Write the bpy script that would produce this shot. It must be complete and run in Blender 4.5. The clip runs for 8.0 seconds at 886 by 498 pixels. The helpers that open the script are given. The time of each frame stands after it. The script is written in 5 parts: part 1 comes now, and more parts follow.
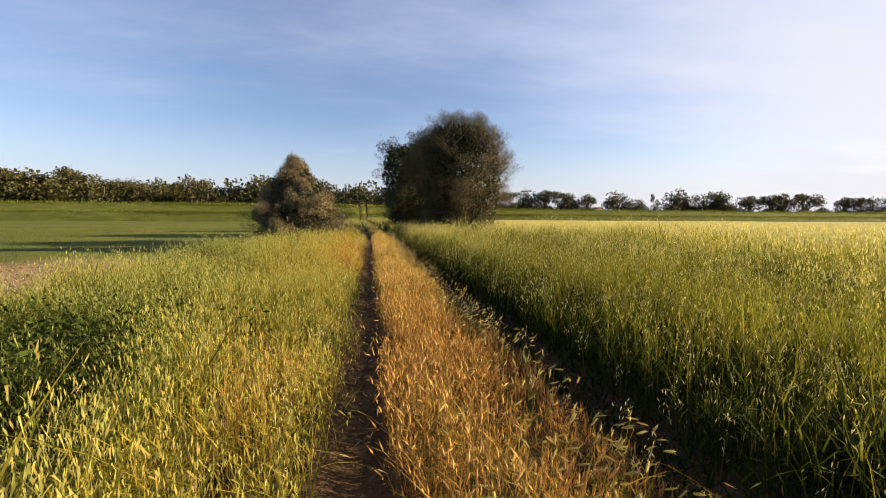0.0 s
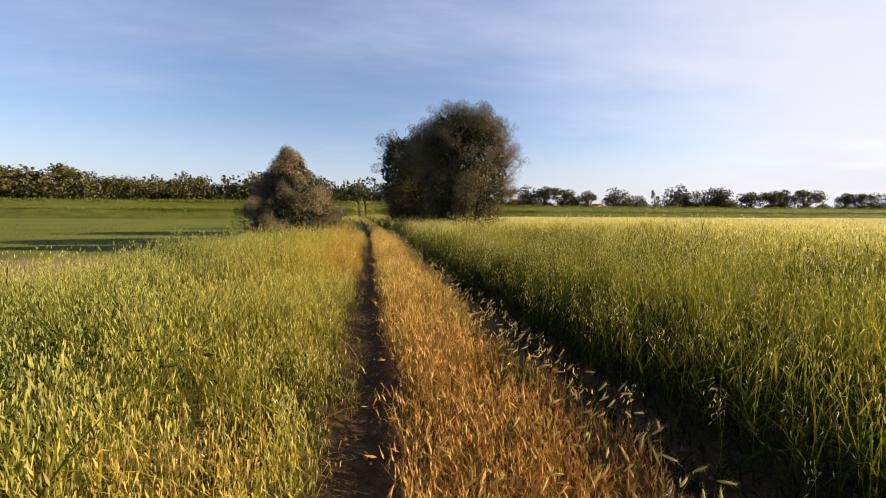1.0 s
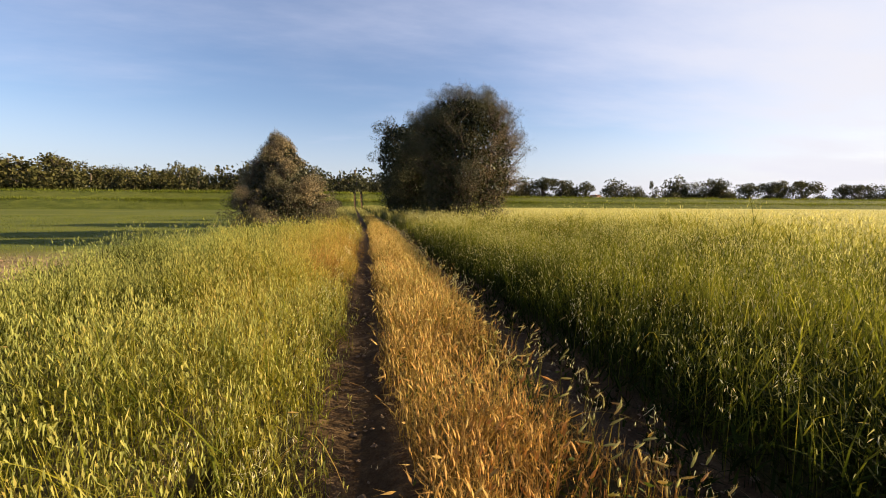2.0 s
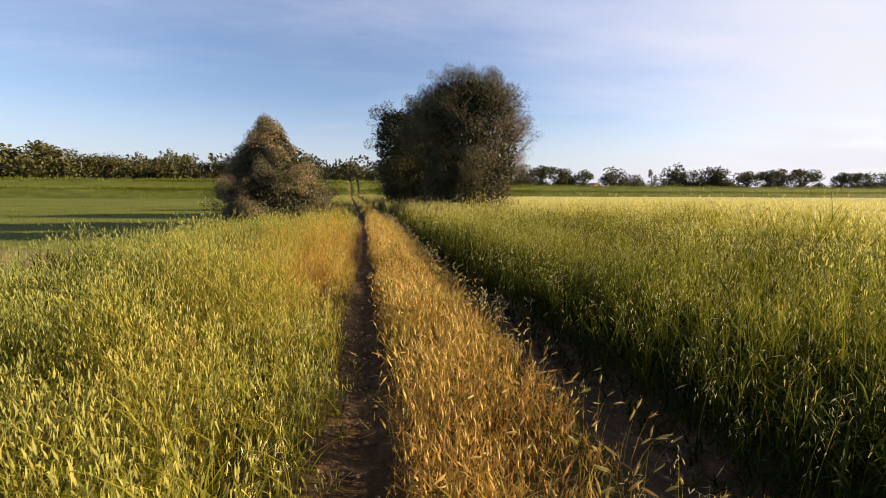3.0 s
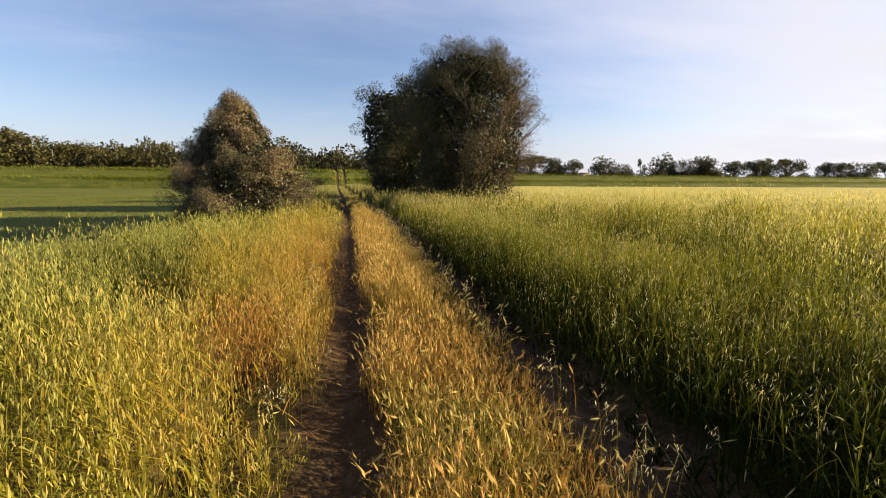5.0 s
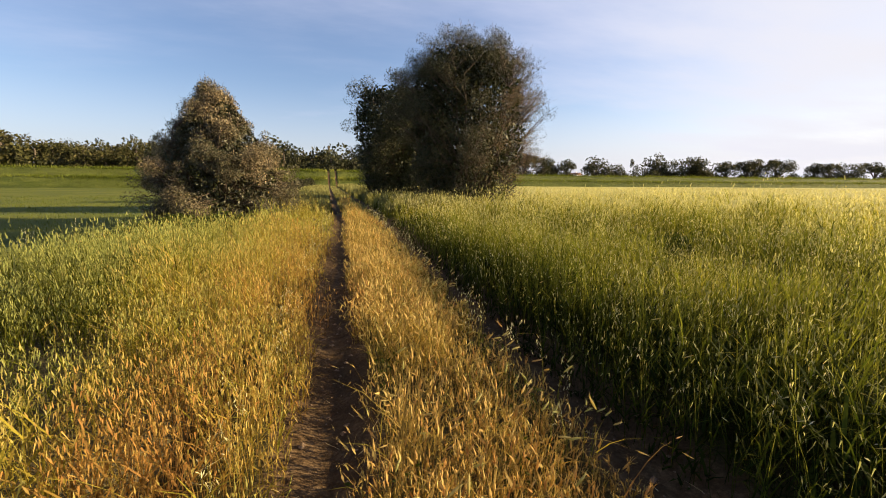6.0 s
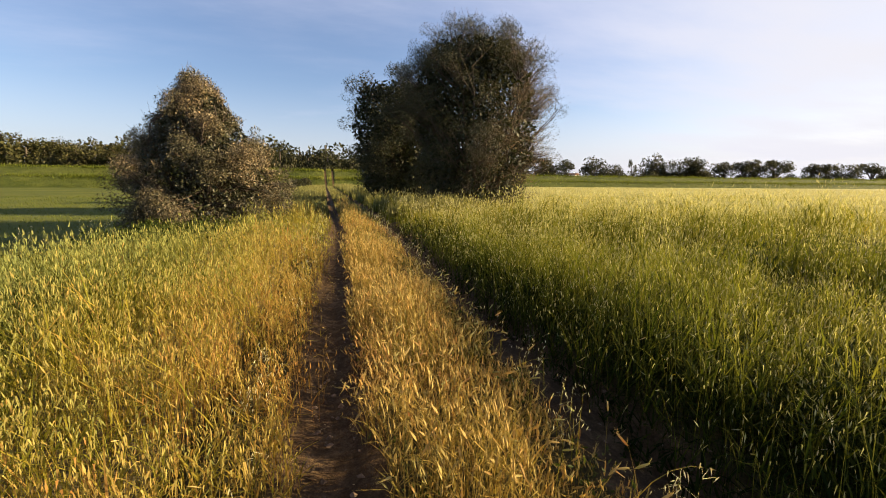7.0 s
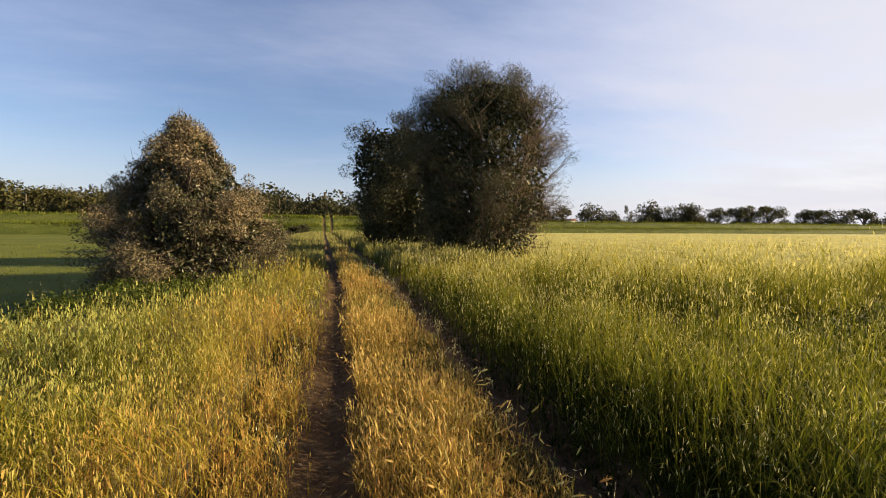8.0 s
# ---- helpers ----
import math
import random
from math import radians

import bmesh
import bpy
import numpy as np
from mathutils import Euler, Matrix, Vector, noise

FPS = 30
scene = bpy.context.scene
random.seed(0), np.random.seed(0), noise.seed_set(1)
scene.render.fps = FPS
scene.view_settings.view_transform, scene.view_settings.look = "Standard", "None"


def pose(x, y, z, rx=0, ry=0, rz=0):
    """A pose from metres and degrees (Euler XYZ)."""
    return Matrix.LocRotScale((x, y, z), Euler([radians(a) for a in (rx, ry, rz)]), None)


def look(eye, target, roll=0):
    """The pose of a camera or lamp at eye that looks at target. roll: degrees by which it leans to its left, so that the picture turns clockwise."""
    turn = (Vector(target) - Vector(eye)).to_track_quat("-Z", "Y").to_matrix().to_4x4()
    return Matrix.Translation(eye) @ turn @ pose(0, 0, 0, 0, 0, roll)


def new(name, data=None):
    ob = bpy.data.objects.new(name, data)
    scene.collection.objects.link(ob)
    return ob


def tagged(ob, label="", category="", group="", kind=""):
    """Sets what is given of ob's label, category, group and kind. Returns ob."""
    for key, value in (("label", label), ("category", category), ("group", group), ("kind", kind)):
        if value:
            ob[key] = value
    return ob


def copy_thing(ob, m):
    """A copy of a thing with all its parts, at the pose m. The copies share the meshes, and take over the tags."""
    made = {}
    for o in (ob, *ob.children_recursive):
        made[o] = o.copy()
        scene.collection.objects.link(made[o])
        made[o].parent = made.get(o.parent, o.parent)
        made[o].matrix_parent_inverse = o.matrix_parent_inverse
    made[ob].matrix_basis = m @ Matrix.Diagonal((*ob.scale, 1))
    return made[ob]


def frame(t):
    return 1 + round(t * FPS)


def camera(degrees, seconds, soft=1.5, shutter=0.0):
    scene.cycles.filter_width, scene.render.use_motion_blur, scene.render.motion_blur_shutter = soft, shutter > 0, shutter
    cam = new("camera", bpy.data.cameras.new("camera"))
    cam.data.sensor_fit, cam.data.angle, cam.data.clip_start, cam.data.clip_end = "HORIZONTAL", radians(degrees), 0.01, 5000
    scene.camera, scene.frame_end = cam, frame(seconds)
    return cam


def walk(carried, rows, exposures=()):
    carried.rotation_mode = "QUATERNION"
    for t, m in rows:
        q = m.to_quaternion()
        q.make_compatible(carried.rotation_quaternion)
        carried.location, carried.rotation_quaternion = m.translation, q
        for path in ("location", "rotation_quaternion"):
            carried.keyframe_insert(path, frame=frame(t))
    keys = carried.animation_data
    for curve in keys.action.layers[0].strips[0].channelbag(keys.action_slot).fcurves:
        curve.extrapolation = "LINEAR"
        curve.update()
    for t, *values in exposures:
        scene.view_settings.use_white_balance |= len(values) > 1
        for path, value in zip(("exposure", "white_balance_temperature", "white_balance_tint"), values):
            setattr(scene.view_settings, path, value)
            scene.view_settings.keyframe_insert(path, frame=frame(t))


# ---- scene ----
cam = camera(92.5, 8.0, 1.0)

# camera and walk
PATH = [
    (0, (0.124, -0.963, 1.402), (0.457, 1.003, 1.246), 0.4),
    (0.5, (0.12, -0.252, 1.373), (0.454, 1.713, 1.214), 0.3),
    (1, (0.098, 0.45, 1.341), (0.436, 2.414, 1.171), 0.3),
    (1.5, (0.102, 1.114, 1.328), (0.444, 3.076, 1.143), 0.3),
    (1.7, (0.107, 1.406, 1.333), (0.453, 3.366, 1.138), 0.3),
    (2.8, (0.083, 3.07, 1.411), (0.448, 5.019, 1.153), 0.4),
    (3, (0.076, 3.346, 1.417), (0.442, 5.294, 1.151), 0.3),
    (3.5, (0.098, 3.975, 1.438), (0.474, 5.919, 1.15), 0.4),
    (4, (0.111, 4.635, 1.447), (0.502, 6.573, 1.144), 0.5),
    (4.5, (0.109, 5.374, 1.445), (0.515, 7.308, 1.135), 0.5),
    (4.7, (0.123, 5.647, 1.458), (0.534, 7.579, 1.146), 0.4),
    (5.8, (0.141, 7.183, 1.43), (0.59, 9.106, 1.116), 0.4),
    (6, (0.169, 7.477, 1.412), (0.624, 9.399, 1.099), 0.4),
    (6.5, (0.173, 8.201, 1.428), (0.636, 10.121, 1.114), 0.5),
    (7, (0.133, 8.911, 1.452), (0.602, 10.829, 1.139), 0.5),
    (7.5, (0.148, 9.612, 1.519), (0.624, 11.531, 1.216), 0.4),
    (7.6, (0.129, 9.743, 1.536), (0.608, 11.662, 1.24), 0.4),
    (7.7, (0.107, 9.875, 1.555), (0.588, 11.796, 1.278), 0.4),
    (7.8, (0.095, 10.012, 1.574), (0.577, 11.939, 1.338), 0.4),
    (7.9, (0.095, 10.156, 1.595), (0.578, 12.089, 1.416), 0.4),
    (8, (0.104, 10.306, 1.616), (0.588, 12.244, 1.514), 0.4),
]
walk(cam, [(t, look(eye, target, roll)) for t, eye, target, roll in PATH], [(0.0, 1.66, 6600.0, 13.0), (7.5, 1.66, 6600.0, 13.0), (8.0, 1.54, 6600.0, 13.0)])

# world, sun, exposure
SUN_AZ, SUN_EL = 94.0, 17.5  # degrees clockwise from the track's direction, and above the horizon
sun_way = Vector((math.sin(radians(SUN_AZ)) * math.cos(radians(SUN_EL)), math.cos(radians(SUN_AZ)) * math.cos(radians(SUN_EL)), math.sin(radians(SUN_EL))))
sun = new("sun", bpy.data.lights.new("sun", "SUN"))
sun.data.energy, sun.data.angle, sun.data.color = 5.0, radians(0.6), (1.0, 0.775, 0.43)
sun.matrix_world = look(sun_way * 50, (0, 0, 0))


class Nodes:
    """A short way to write node trees."""

    def __init__(self, tree):
        self.tree = tree
        tree.nodes.clear()

    def add(self, kind, ins=()):
        node = self.tree.nodes.new(kind)
        self.fill(node, ins)
        return node

    def fill(self, node, ins):
        for key, value in dict(ins).items():
            socket = node.inputs[key]
            if isinstance(value, bpy.types.NodeSocket):
                self.tree.links.new(value, socket)
            else:
                socket.default_value = value

    def math(self, op, a, b=0.5, clamp=False):
        node = self.add("ShaderNodeMath", {0: a, 1: b})
        node.operation, node.use_clamp = op, clamp
        return node.outputs[0]

    def mix(self, factor, a, b, blend="MIX"):
        node = self.add("ShaderNodeMix")
        node.data_type, node.blend_type = "RGBA", blend
        self.fill(node, {0: factor, 6: a, 7: b})
        return node.outputs[2]

    def ramp(self, factor, stops):
        node = self.add("ShaderNodeValToRGB", {0: factor})
        marks = node.color_ramp.elements
        while len(marks) < len(stops):
            marks.new(0.5)
        for mark, (place, colour) in zip(marks, stops):
            mark.position, mark.color = place, colour if len(colour) == 4 else (*colour, 1)
        return node.outputs[0]

    def noise(self, where, scale, detail=4.0, rough=0.55, stretch=None):
        if stretch:
            where = self.add("ShaderNodeMapping", {"Vector": where, "Scale": stretch}).outputs[0]
        return self.add("ShaderNodeTexNoise", {"Vector": where, "Scale": scale, "Detail": detail, "Roughness": rough}).outputs[0]

    def smooth(self, value, low, high):
        node = self.add("ShaderNodeMapRange", {0: value, 1: low, 2: high})
        node.interpolation_type = "SMOOTHSTEP"
        return node.outputs[0]


def make_world():
    world = bpy.data.worlds.new("sky")
    scene.world = world
    world.use_nodes = True
    n = Nodes(world.node_tree)
    sky = n.add("ShaderNodeTexSky")
    sky.sky_type, sky.sun_disc = "NISHITA", False
    sky.sun_elevation, sky.sun_rotation = radians(SUN_EL), radians(SUN_AZ)
    sky.air_density, sky.dust_density, sky.ozone_density = 1.0, 1.2, 2.0
    way = n.add("ShaderNodeTexCoord").outputs["Generated"]
    part = n.add("ShaderNodeSeparateXYZ", {0: way})
    up = n.math("MAXIMUM", part.outputs[2], 0.03)
    up = n.math("ADD", up, 0.10)
    plane = n.add("ShaderNodeCombineXYZ", {0: n.math("DIVIDE", part.outputs[0], up), 1: n.math("DIVIDE", part.outputs[1], up)}).outputs[0]
    # thin cirrus, drawn out in streaks, and a bank of haze on the sun's side
    turned = n.add("ShaderNodeMapping", {"Vector": plane, "Rotation": (0, 0, radians(-40)), "Scale": (0.45, 1.0, 1.0)}).outputs[0]
    streak = n.noise(turned, 1.3, 7.0, 0.62)
    broad = n.noise(plane, 0.42, 3.0, 0.5)
    dot = n.add("ShaderNodeVectorMath", {0: way, 1: (0.93, 0.30, 0.0)})
    dot.operation = "DOT_PRODUCT"
    side = dot.outputs["Value"]
    bank = n.smooth(side, 0.50, 1.05)
    amount = n.math("ADD", n.math("MULTIPLY", streak, 0.50), n.math("MULTIPLY", broad, 0.62))
    amount = n.math("ADD", amount, n.math("MULTIPLY", bank, 0.50))
    amount = n.math("ADD", amount, n.math("MULTIPLY", n.smooth(part.outputs[2], 0.20, 0.42), 0.14))
    veil = n.smooth(amount, 0.48, 1.13)
    low = n.smooth(part.outputs[2], 0.22, 0.0)
    veil = n.math("MAXIMUM", veil, n.math("MULTIPLY", low, n.math("ADD", 0.50, n.math("MULTIPLY", bank, 0.6))), clamp=True)
    white = n.mix(bank, (7.9, 8.4, 10.4, 1), (9.2, 9.3, 9.8, 1))
    # haze brightens the lower sky; overhead it is clear and deep
    high = n.smooth(part.outputs[2], 0.42, 0.85)
    veil = n.math("MULTIPLY", veil, n.math("SUBTRACT", 1.0, n.math("MULTIPLY", high, 0.8)))
    clear = n.mix(high, (1.78, 1.80, 2.02, 1), (0.8, 0.85, 1.0, 1))
    colour = n.mix(veil, n.mix(1.0, sky.outputs[0], clear, "MULTIPLY"), white)
    back = n.add("ShaderNodeBackground", {"Color": colour, "Strength": 0.0305})
    n.add("ShaderNodeOutputWorld", {"Surface": back.outputs[0]})


make_world()

# materials


def material(name):
    m = bpy.data.materials.new(name)
    m.use_nodes = True
    return m, Nodes(m.node_tree)


def finish(n, colour, rough=0.8, bump=None, strength=0.3, distance=0.02, spec=0.3):
    ins = {"Base Color": colour, "Roughness": rough, "Specular IOR Level": spec}
    if bump is not None:
        ins["Normal"] = n.add("ShaderNodeBump", {"Height": bump, "Strength": strength, "Distance": distance}).outputs[0]
    n.add("ShaderNodeOutputMaterial", {"Surface": n.add("ShaderNodeBsdfPrincipled", ins).outputs[0]})


def plant_material(name, stops, pale=None, tip=0.0, sheer=0.45, rough=0.8, spec=0.05):
    """Leaves and stalks: each plant's ripe value (ripeness, in places painted shade) picks its colour; thin tissue lets
    light through.
    """
    m, n = material(name)
    kept = n.add("ShaderNodeAttribute")
    kept.attribute_name = "ripe"
    ripe = kept.outputs["Fac"]
    uv = n.add("ShaderNodeSeparateXYZ", {0: n.add("ShaderNodeUVMap").outputs[0]})
    colour = n.ramp(ripe, stops)
    if pale:
        colour = n.mix(n.math("MULTIPLY", n.smooth(uv.outputs[1], 0.2, 1.0), tip), colour, (*pale, 1))
    value = n.math("ADD", 0.72, n.math("MULTIPLY", uv.outputs[0], 0.56))
    colour = n.add("ShaderNodeHueSaturation", {"Value": value, "Color": colour}).outputs[0]
    front = n.add("ShaderNodeBsdfPrincipled", {"Base Color": colour, "Roughness": rough, "Specular IOR Level": spec})
    back = n.add("ShaderNodeBsdfTranslucent", {"Color": n.mix(1.0, colour, (1.15, 1.1, 0.75, 1), "MULTIPLY")})
    both = n.add("ShaderNodeMixShader", {0: sheer, 1: front.outputs[0], 2: back.outputs[0]})
    n.add("ShaderNodeOutputMaterial", {"Surface": both.outputs[0]})
    return m


GRASS = [(0.0, (0.022, 0.034, 0.004)), (0.18, (0.072, 0.092, 0.011)), (0.38, (0.170, 0.172, 0.020)), (0.62, (0.30, 0.245, 0.036)), (0.82, (0.315, 0.190, 0.054)), (1.0, (0.22, 0.112, 0.038))]
m_stalk = plant_material("grass_stalk", GRASS, (0.32, 0.28, 0.10), 0.25, 0.40)
m_blade = plant_material("grass_blade", GRASS, (0.32, 0.31, 0.05), 0.42, 0.42)
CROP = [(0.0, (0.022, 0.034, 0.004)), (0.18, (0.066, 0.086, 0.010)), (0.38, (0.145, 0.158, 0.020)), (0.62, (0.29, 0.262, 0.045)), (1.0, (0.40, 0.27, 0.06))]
m_crop_stalk = plant_material("grain_stalk", CROP, (0.31, 0.30, 0.07), 0.35, 0.42)
m_crop_blade = plant_material("grain_blade", CROP, (0.27, 0.275, 0.05), 0.32, 0.46)
m_ear = plant_material("grass_ear", [(0.0, (0.25, 0.265, 0.095)), (0.4, (0.38, 0.37, 0.13)), (0.7, (0.47, 0.37, 0.14)), (1.0, (0.43, 0.235, 0.085))], (0.58, 0.50, 0.30), 0.4, 0.45, 0.8)
m_verge_ear = plant_material("barley_ear", [(0.0, (0.185, 0.22, 0.070)), (0.4, (0.27, 0.275, 0.080)), (0.7, (0.35, 0.275, 0.080)), (1.0, (0.33, 0.17, 0.050))], (0.42, 0.39, 0.16), 0.15, 0.4)
m_strip_ear = plant_material("ripe_ear", [(0.0, (0.20, 0.20, 0.07)), (0.4, (0.34, 0.30, 0.10)), (0.7, (0.46, 0.345, 0.125)), (1.0, (0.42, 0.235, 0.080))], (0.52, 0.42, 0.20), 0.3, 0.4)
m_crop_ear = plant_material("grain_ear", [(0.0, (0.23, 0.25, 0.095)), (0.4, (0.37, 0.365, 0.15)), (1.0, (0.50, 0.45, 0.22))], (0.62, 0.6, 0.42), 0.4, 0.4, 0.6)
m_oat = plant_material("oat_husk", [(0.0, (0.55, 0.56, 0.36)), (1.0, (0.75, 0.68, 0.46))], (0.8, 0.74, 0.55), 0.5, 0.4, 0.5)
m_weed = plant_material("weed_leaf", [(0.0, (0.022, 0.036, 0.006)), (1.0, (0.065, 0.085, 0.015))], None, 0, 0.35, 0.6, 0.12)
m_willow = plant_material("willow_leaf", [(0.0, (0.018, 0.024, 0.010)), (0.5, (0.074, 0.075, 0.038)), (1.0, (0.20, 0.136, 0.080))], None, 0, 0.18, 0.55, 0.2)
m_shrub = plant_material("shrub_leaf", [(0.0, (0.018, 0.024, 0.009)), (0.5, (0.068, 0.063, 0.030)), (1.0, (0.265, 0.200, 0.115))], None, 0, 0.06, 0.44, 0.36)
m_wood_leaf = plant_material("woodland_leaf", [(0.0, (0.024, 0.030, 0.012)), (0.5, (0.050, 0.052, 0.022)), (1.0, (0.085, 0.078, 0.038))], None, 0, 0.25, 0.6, 0.2)
m_thicket_leaf = plant_material("thicket_leaf", [(0.0, (0.034, 0.038, 0.013)), (0.5, (0.072, 0.070, 0.026)), (1.0, (0.12, 0.10, 0.050))], None, 0, 0.25, 0.7, 0.1)
m_strip_stalk = plant_material("ripe_stalk", [(0.0, (0.05, 0.07, 0.010)), (0.4, (0.16, 0.145, 0.025)), (0.7, (0.31, 0.220, 0.060)), (1.0, (0.21, 0.108, 0.036))], (0.30, 0.22, 0.08), 0.15, 0.36)
# near-black leaf colour that stands in for the shade low in the grain
m_shade_leaf = plant_material("shade_leaf", [(0.0, (0.016, 0.025, 0.004)), (0.3, (0.050, 0.066, 0.009)), (1.0, (0.15, 0.15, 0.02))], None, 0, 0.22)
m_rough = plant_material("rough_grass", [(0.0, (0.075, 0.085, 0.024)), (0.4, (0.150, 0.155, 0.050)), (1.0, (0.29, 0.24, 0.10))], (0.34, 0.33, 0.15), 0.4, 0.35)
m_bank = plant_material("bank_grass", [(0.0, (0.055, 0.080, 0.013)), (0.5, (0.110, 0.135, 0.022)), (1.0, (0.23, 0.245, 0.06))], None, 0, 0.4)


def bark_material(name, dark, light):
    m, n = material(name)
    where = n.add("ShaderNodeTexCoord").outputs["Object"]
    grain = n.noise(where, 9, 6, 0.65, (3, 3, 0.6))
    finish(n, n.ramp(grain, [(0.3, dark), (0.7, light)]), 0.9, grain, 0.6, 0.02)
    return m


m_bark = bark_material("willow_bark", (0.036, 0.028, 0.021), (0.115, 0.088, 0.065))
m_far_bark = bark_material("far_bark", (0.04, 0.033, 0.025), (0.11, 0.09, 0.07))


def ground_material():
    """Fields: young green crop, a bare patch of clods, and dry soil under the verges."""
    m, n = material("field_ground")
    where = n.add("ShaderNodeTexCoord").outputs["Object"]
    xyz = n.add("ShaderNodeSeparateXYZ", {0: where})
    fine, mid, wide = n.noise(where, 14, 6, 0.65), n.noise(where, 1.3, 5, 0.6), n.noise(where, 0.09, 4, 0.55)
    crop = n.mix(mid, (0.056, 0.074, 0.008, 1), (0.098, 0.115, 0.012, 1))
    crop = n.mix(n.smooth(wide, 0.4, 0.65), crop, (0.118, 0.128, 0.016, 1))
    rows = n.noise(where, 0.6, 2, 0.5, (0.05, 1.6, 1))
    crop = n.mix(n.math("MULTIPLY", n.smooth(rows, 0.45, 0.7), 0.35), crop, (0.07, 0.10, 0.03, 1))
    soil = n.ramp(n.math("ADD", n.math("MULTIPLY", fine, 0.6), n.math("MULTIPLY", mid, 0.4)), [(0.3, (0.12, 0.078, 0.048)), (0.5, (0.26, 0.18, 0.108)), (0.7, (0.37, 0.275, 0.17))])
    # the bare headland along the foot of the bank, with a ragged edge
    edge = n.math("ADD", xyz.outputs[0], n.math("MULTIPLY", n.noise(where, 0.35, 5, 0.6), 7.0))
    bare = n.math("MULTIPLY", n.smooth(edge, -11.5, -9.5), n.smooth(xyz.outputs[1], 22.0, 14.0))
    under = n.smooth(xyz.outputs[0], -6.3, -5.0)
    litter = n.ramp(fine, [(0.3, (0.055, 0.045, 0.025)), (0.7, (0.17, 0.135, 0.065))])
    colour = n.mix(under, n.mix(bare, crop, soil), litter)
    finish(n, colour, 0.92, n.math("ADD", fine, n.math("MULTIPLY", mid, 2.0)), 0.7, 0.06, 0.15)
    return m


def dirt_material():
    m, n = material("track_dirt")
    where = n.add("ShaderNodeTexCoord").outputs["Object"]
    grit, clod, wide = n.noise(where, 60, 5, 0.7), n.noise(where, 9, 6, 0.65), n.noise(where, 0.9, 4, 0.6)
    shade = n.math("ADD", n.math("MULTIPLY", grit, 0.4), n.math("MULTIPLY", clod, 0.6))
    colour = n.ramp(shade, [(0.32, (0.036, 0.022, 0.011)), (0.5, (0.092, 0.059, 0.031)), (0.66, (0.195, 0.132, 0.074))])
    colour = n.mix(n.smooth(wide, 0.42, 0.68), colour, n.ramp(grit, [(0.3, (0.036, 0.023, 0.013)), (0.7, (0.095, 0.062, 0.034))]))
    xyz = n.add("ShaderNodeSeparateXYZ", {0: where})
    swing = n.math("MULTIPLY", n.math("MAXIMUM", n.math("SUBTRACT", xyz.outputs[1], 22.0), 0.0), 0.031)
    across = n.math("ADD", n.math("ADD", xyz.outputs[0], swing), n.math("MULTIPLY", n.math("SUBTRACT", clod, 0.5), 0.25))
    worn = n.math("MAXIMUM", n.smooth(n.math("ABSOLUTE", n.math("SUBTRACT", across, 0.05)), 0.36, 0.24), n.smooth(n.math("ABSOLUTE", n.math("SUBTRACT", across, 1.70)), 0.40, 0.26))
    colour = n.mix(worn, n.ramp(grit, [(0.3, (0.030, 0.026, 0.011)), (0.7, (0.085, 0.07, 0.026))]), colour)
    finish(n, colour, 0.95, n.math("ADD", n.math("MULTIPLY", grit, 0.3), clod), 0.8, 0.025, 0.1)
    return m


def bank_material():
    m, n = material("embankment_turf")
    where = n.add("ShaderNodeTexCoord").outputs["Object"]
    xyz = n.add("ShaderNodeSeparateXYZ", {0: where})
    fine, tuft, wide = n.noise(where, 3.0, 5, 0.65), n.noise(where, 0.5, 5, 0.6, (0.5, 1, 2.2)), n.noise(where, 0.05, 3, 0.5)
    colour = n.ramp(n.math("ADD", n.math("MULTIPLY", tuft, 0.6), n.math("MULTIPLY", fine, 0.4)), [(0.33, (0.032, 0.048, 0.008)), (0.5, (0.066, 0.086, 0.015)), (0.66, (0.115, 0.130, 0.026))])
    colour = n.mix(n.math("MULTIPLY", n.smooth(wide, 0.4, 0.7), 0.5), colour, (0.115, 0.125, 0.024, 1))
    finish(n, colour, 0.9, n.math("ADD", tuft, n.math("MULTIPLY", fine, 0.5)), 0.8, 0.5, 0.15)
    return m


def plain(name, low, high, scale=6, rough=0.8):
    m, n = material(name)
    where = n.add("ShaderNodeTexCoord").outputs["Object"]
    grain = n.noise(where, scale, 5, 0.6)
    finish(n, n.ramp(grain, [(0.35, low), (0.65, high)]), rough, grain, 0.2, 0.02)
    return m


m_ground, m_dirt, m_turf = ground_material(), dirt_material(), bank_material()
m_plaster = plain("white_plaster", (0.66, 0.64, 0.60), (0.82, 0.80, 0.76), 1.5)
m_roof = plain("roof_tile", (0.22, 0.10, 0.06), (0.36, 0.18, 0.11), 3)
m_glass = plain("dark_pane", (0.03, 0.035, 0.04), (0.05, 0.055, 0.06), 2, 0.15)
m_straw = plain("straw", (0.35, 0.26, 0.12), (0.58, 0.46, 0.24), 30)
m_stone = plain("clod", (0.11, 0.075, 0.05), (0.24, 0.17, 0.115), 25, 0.95)

# mesh and noise helpers


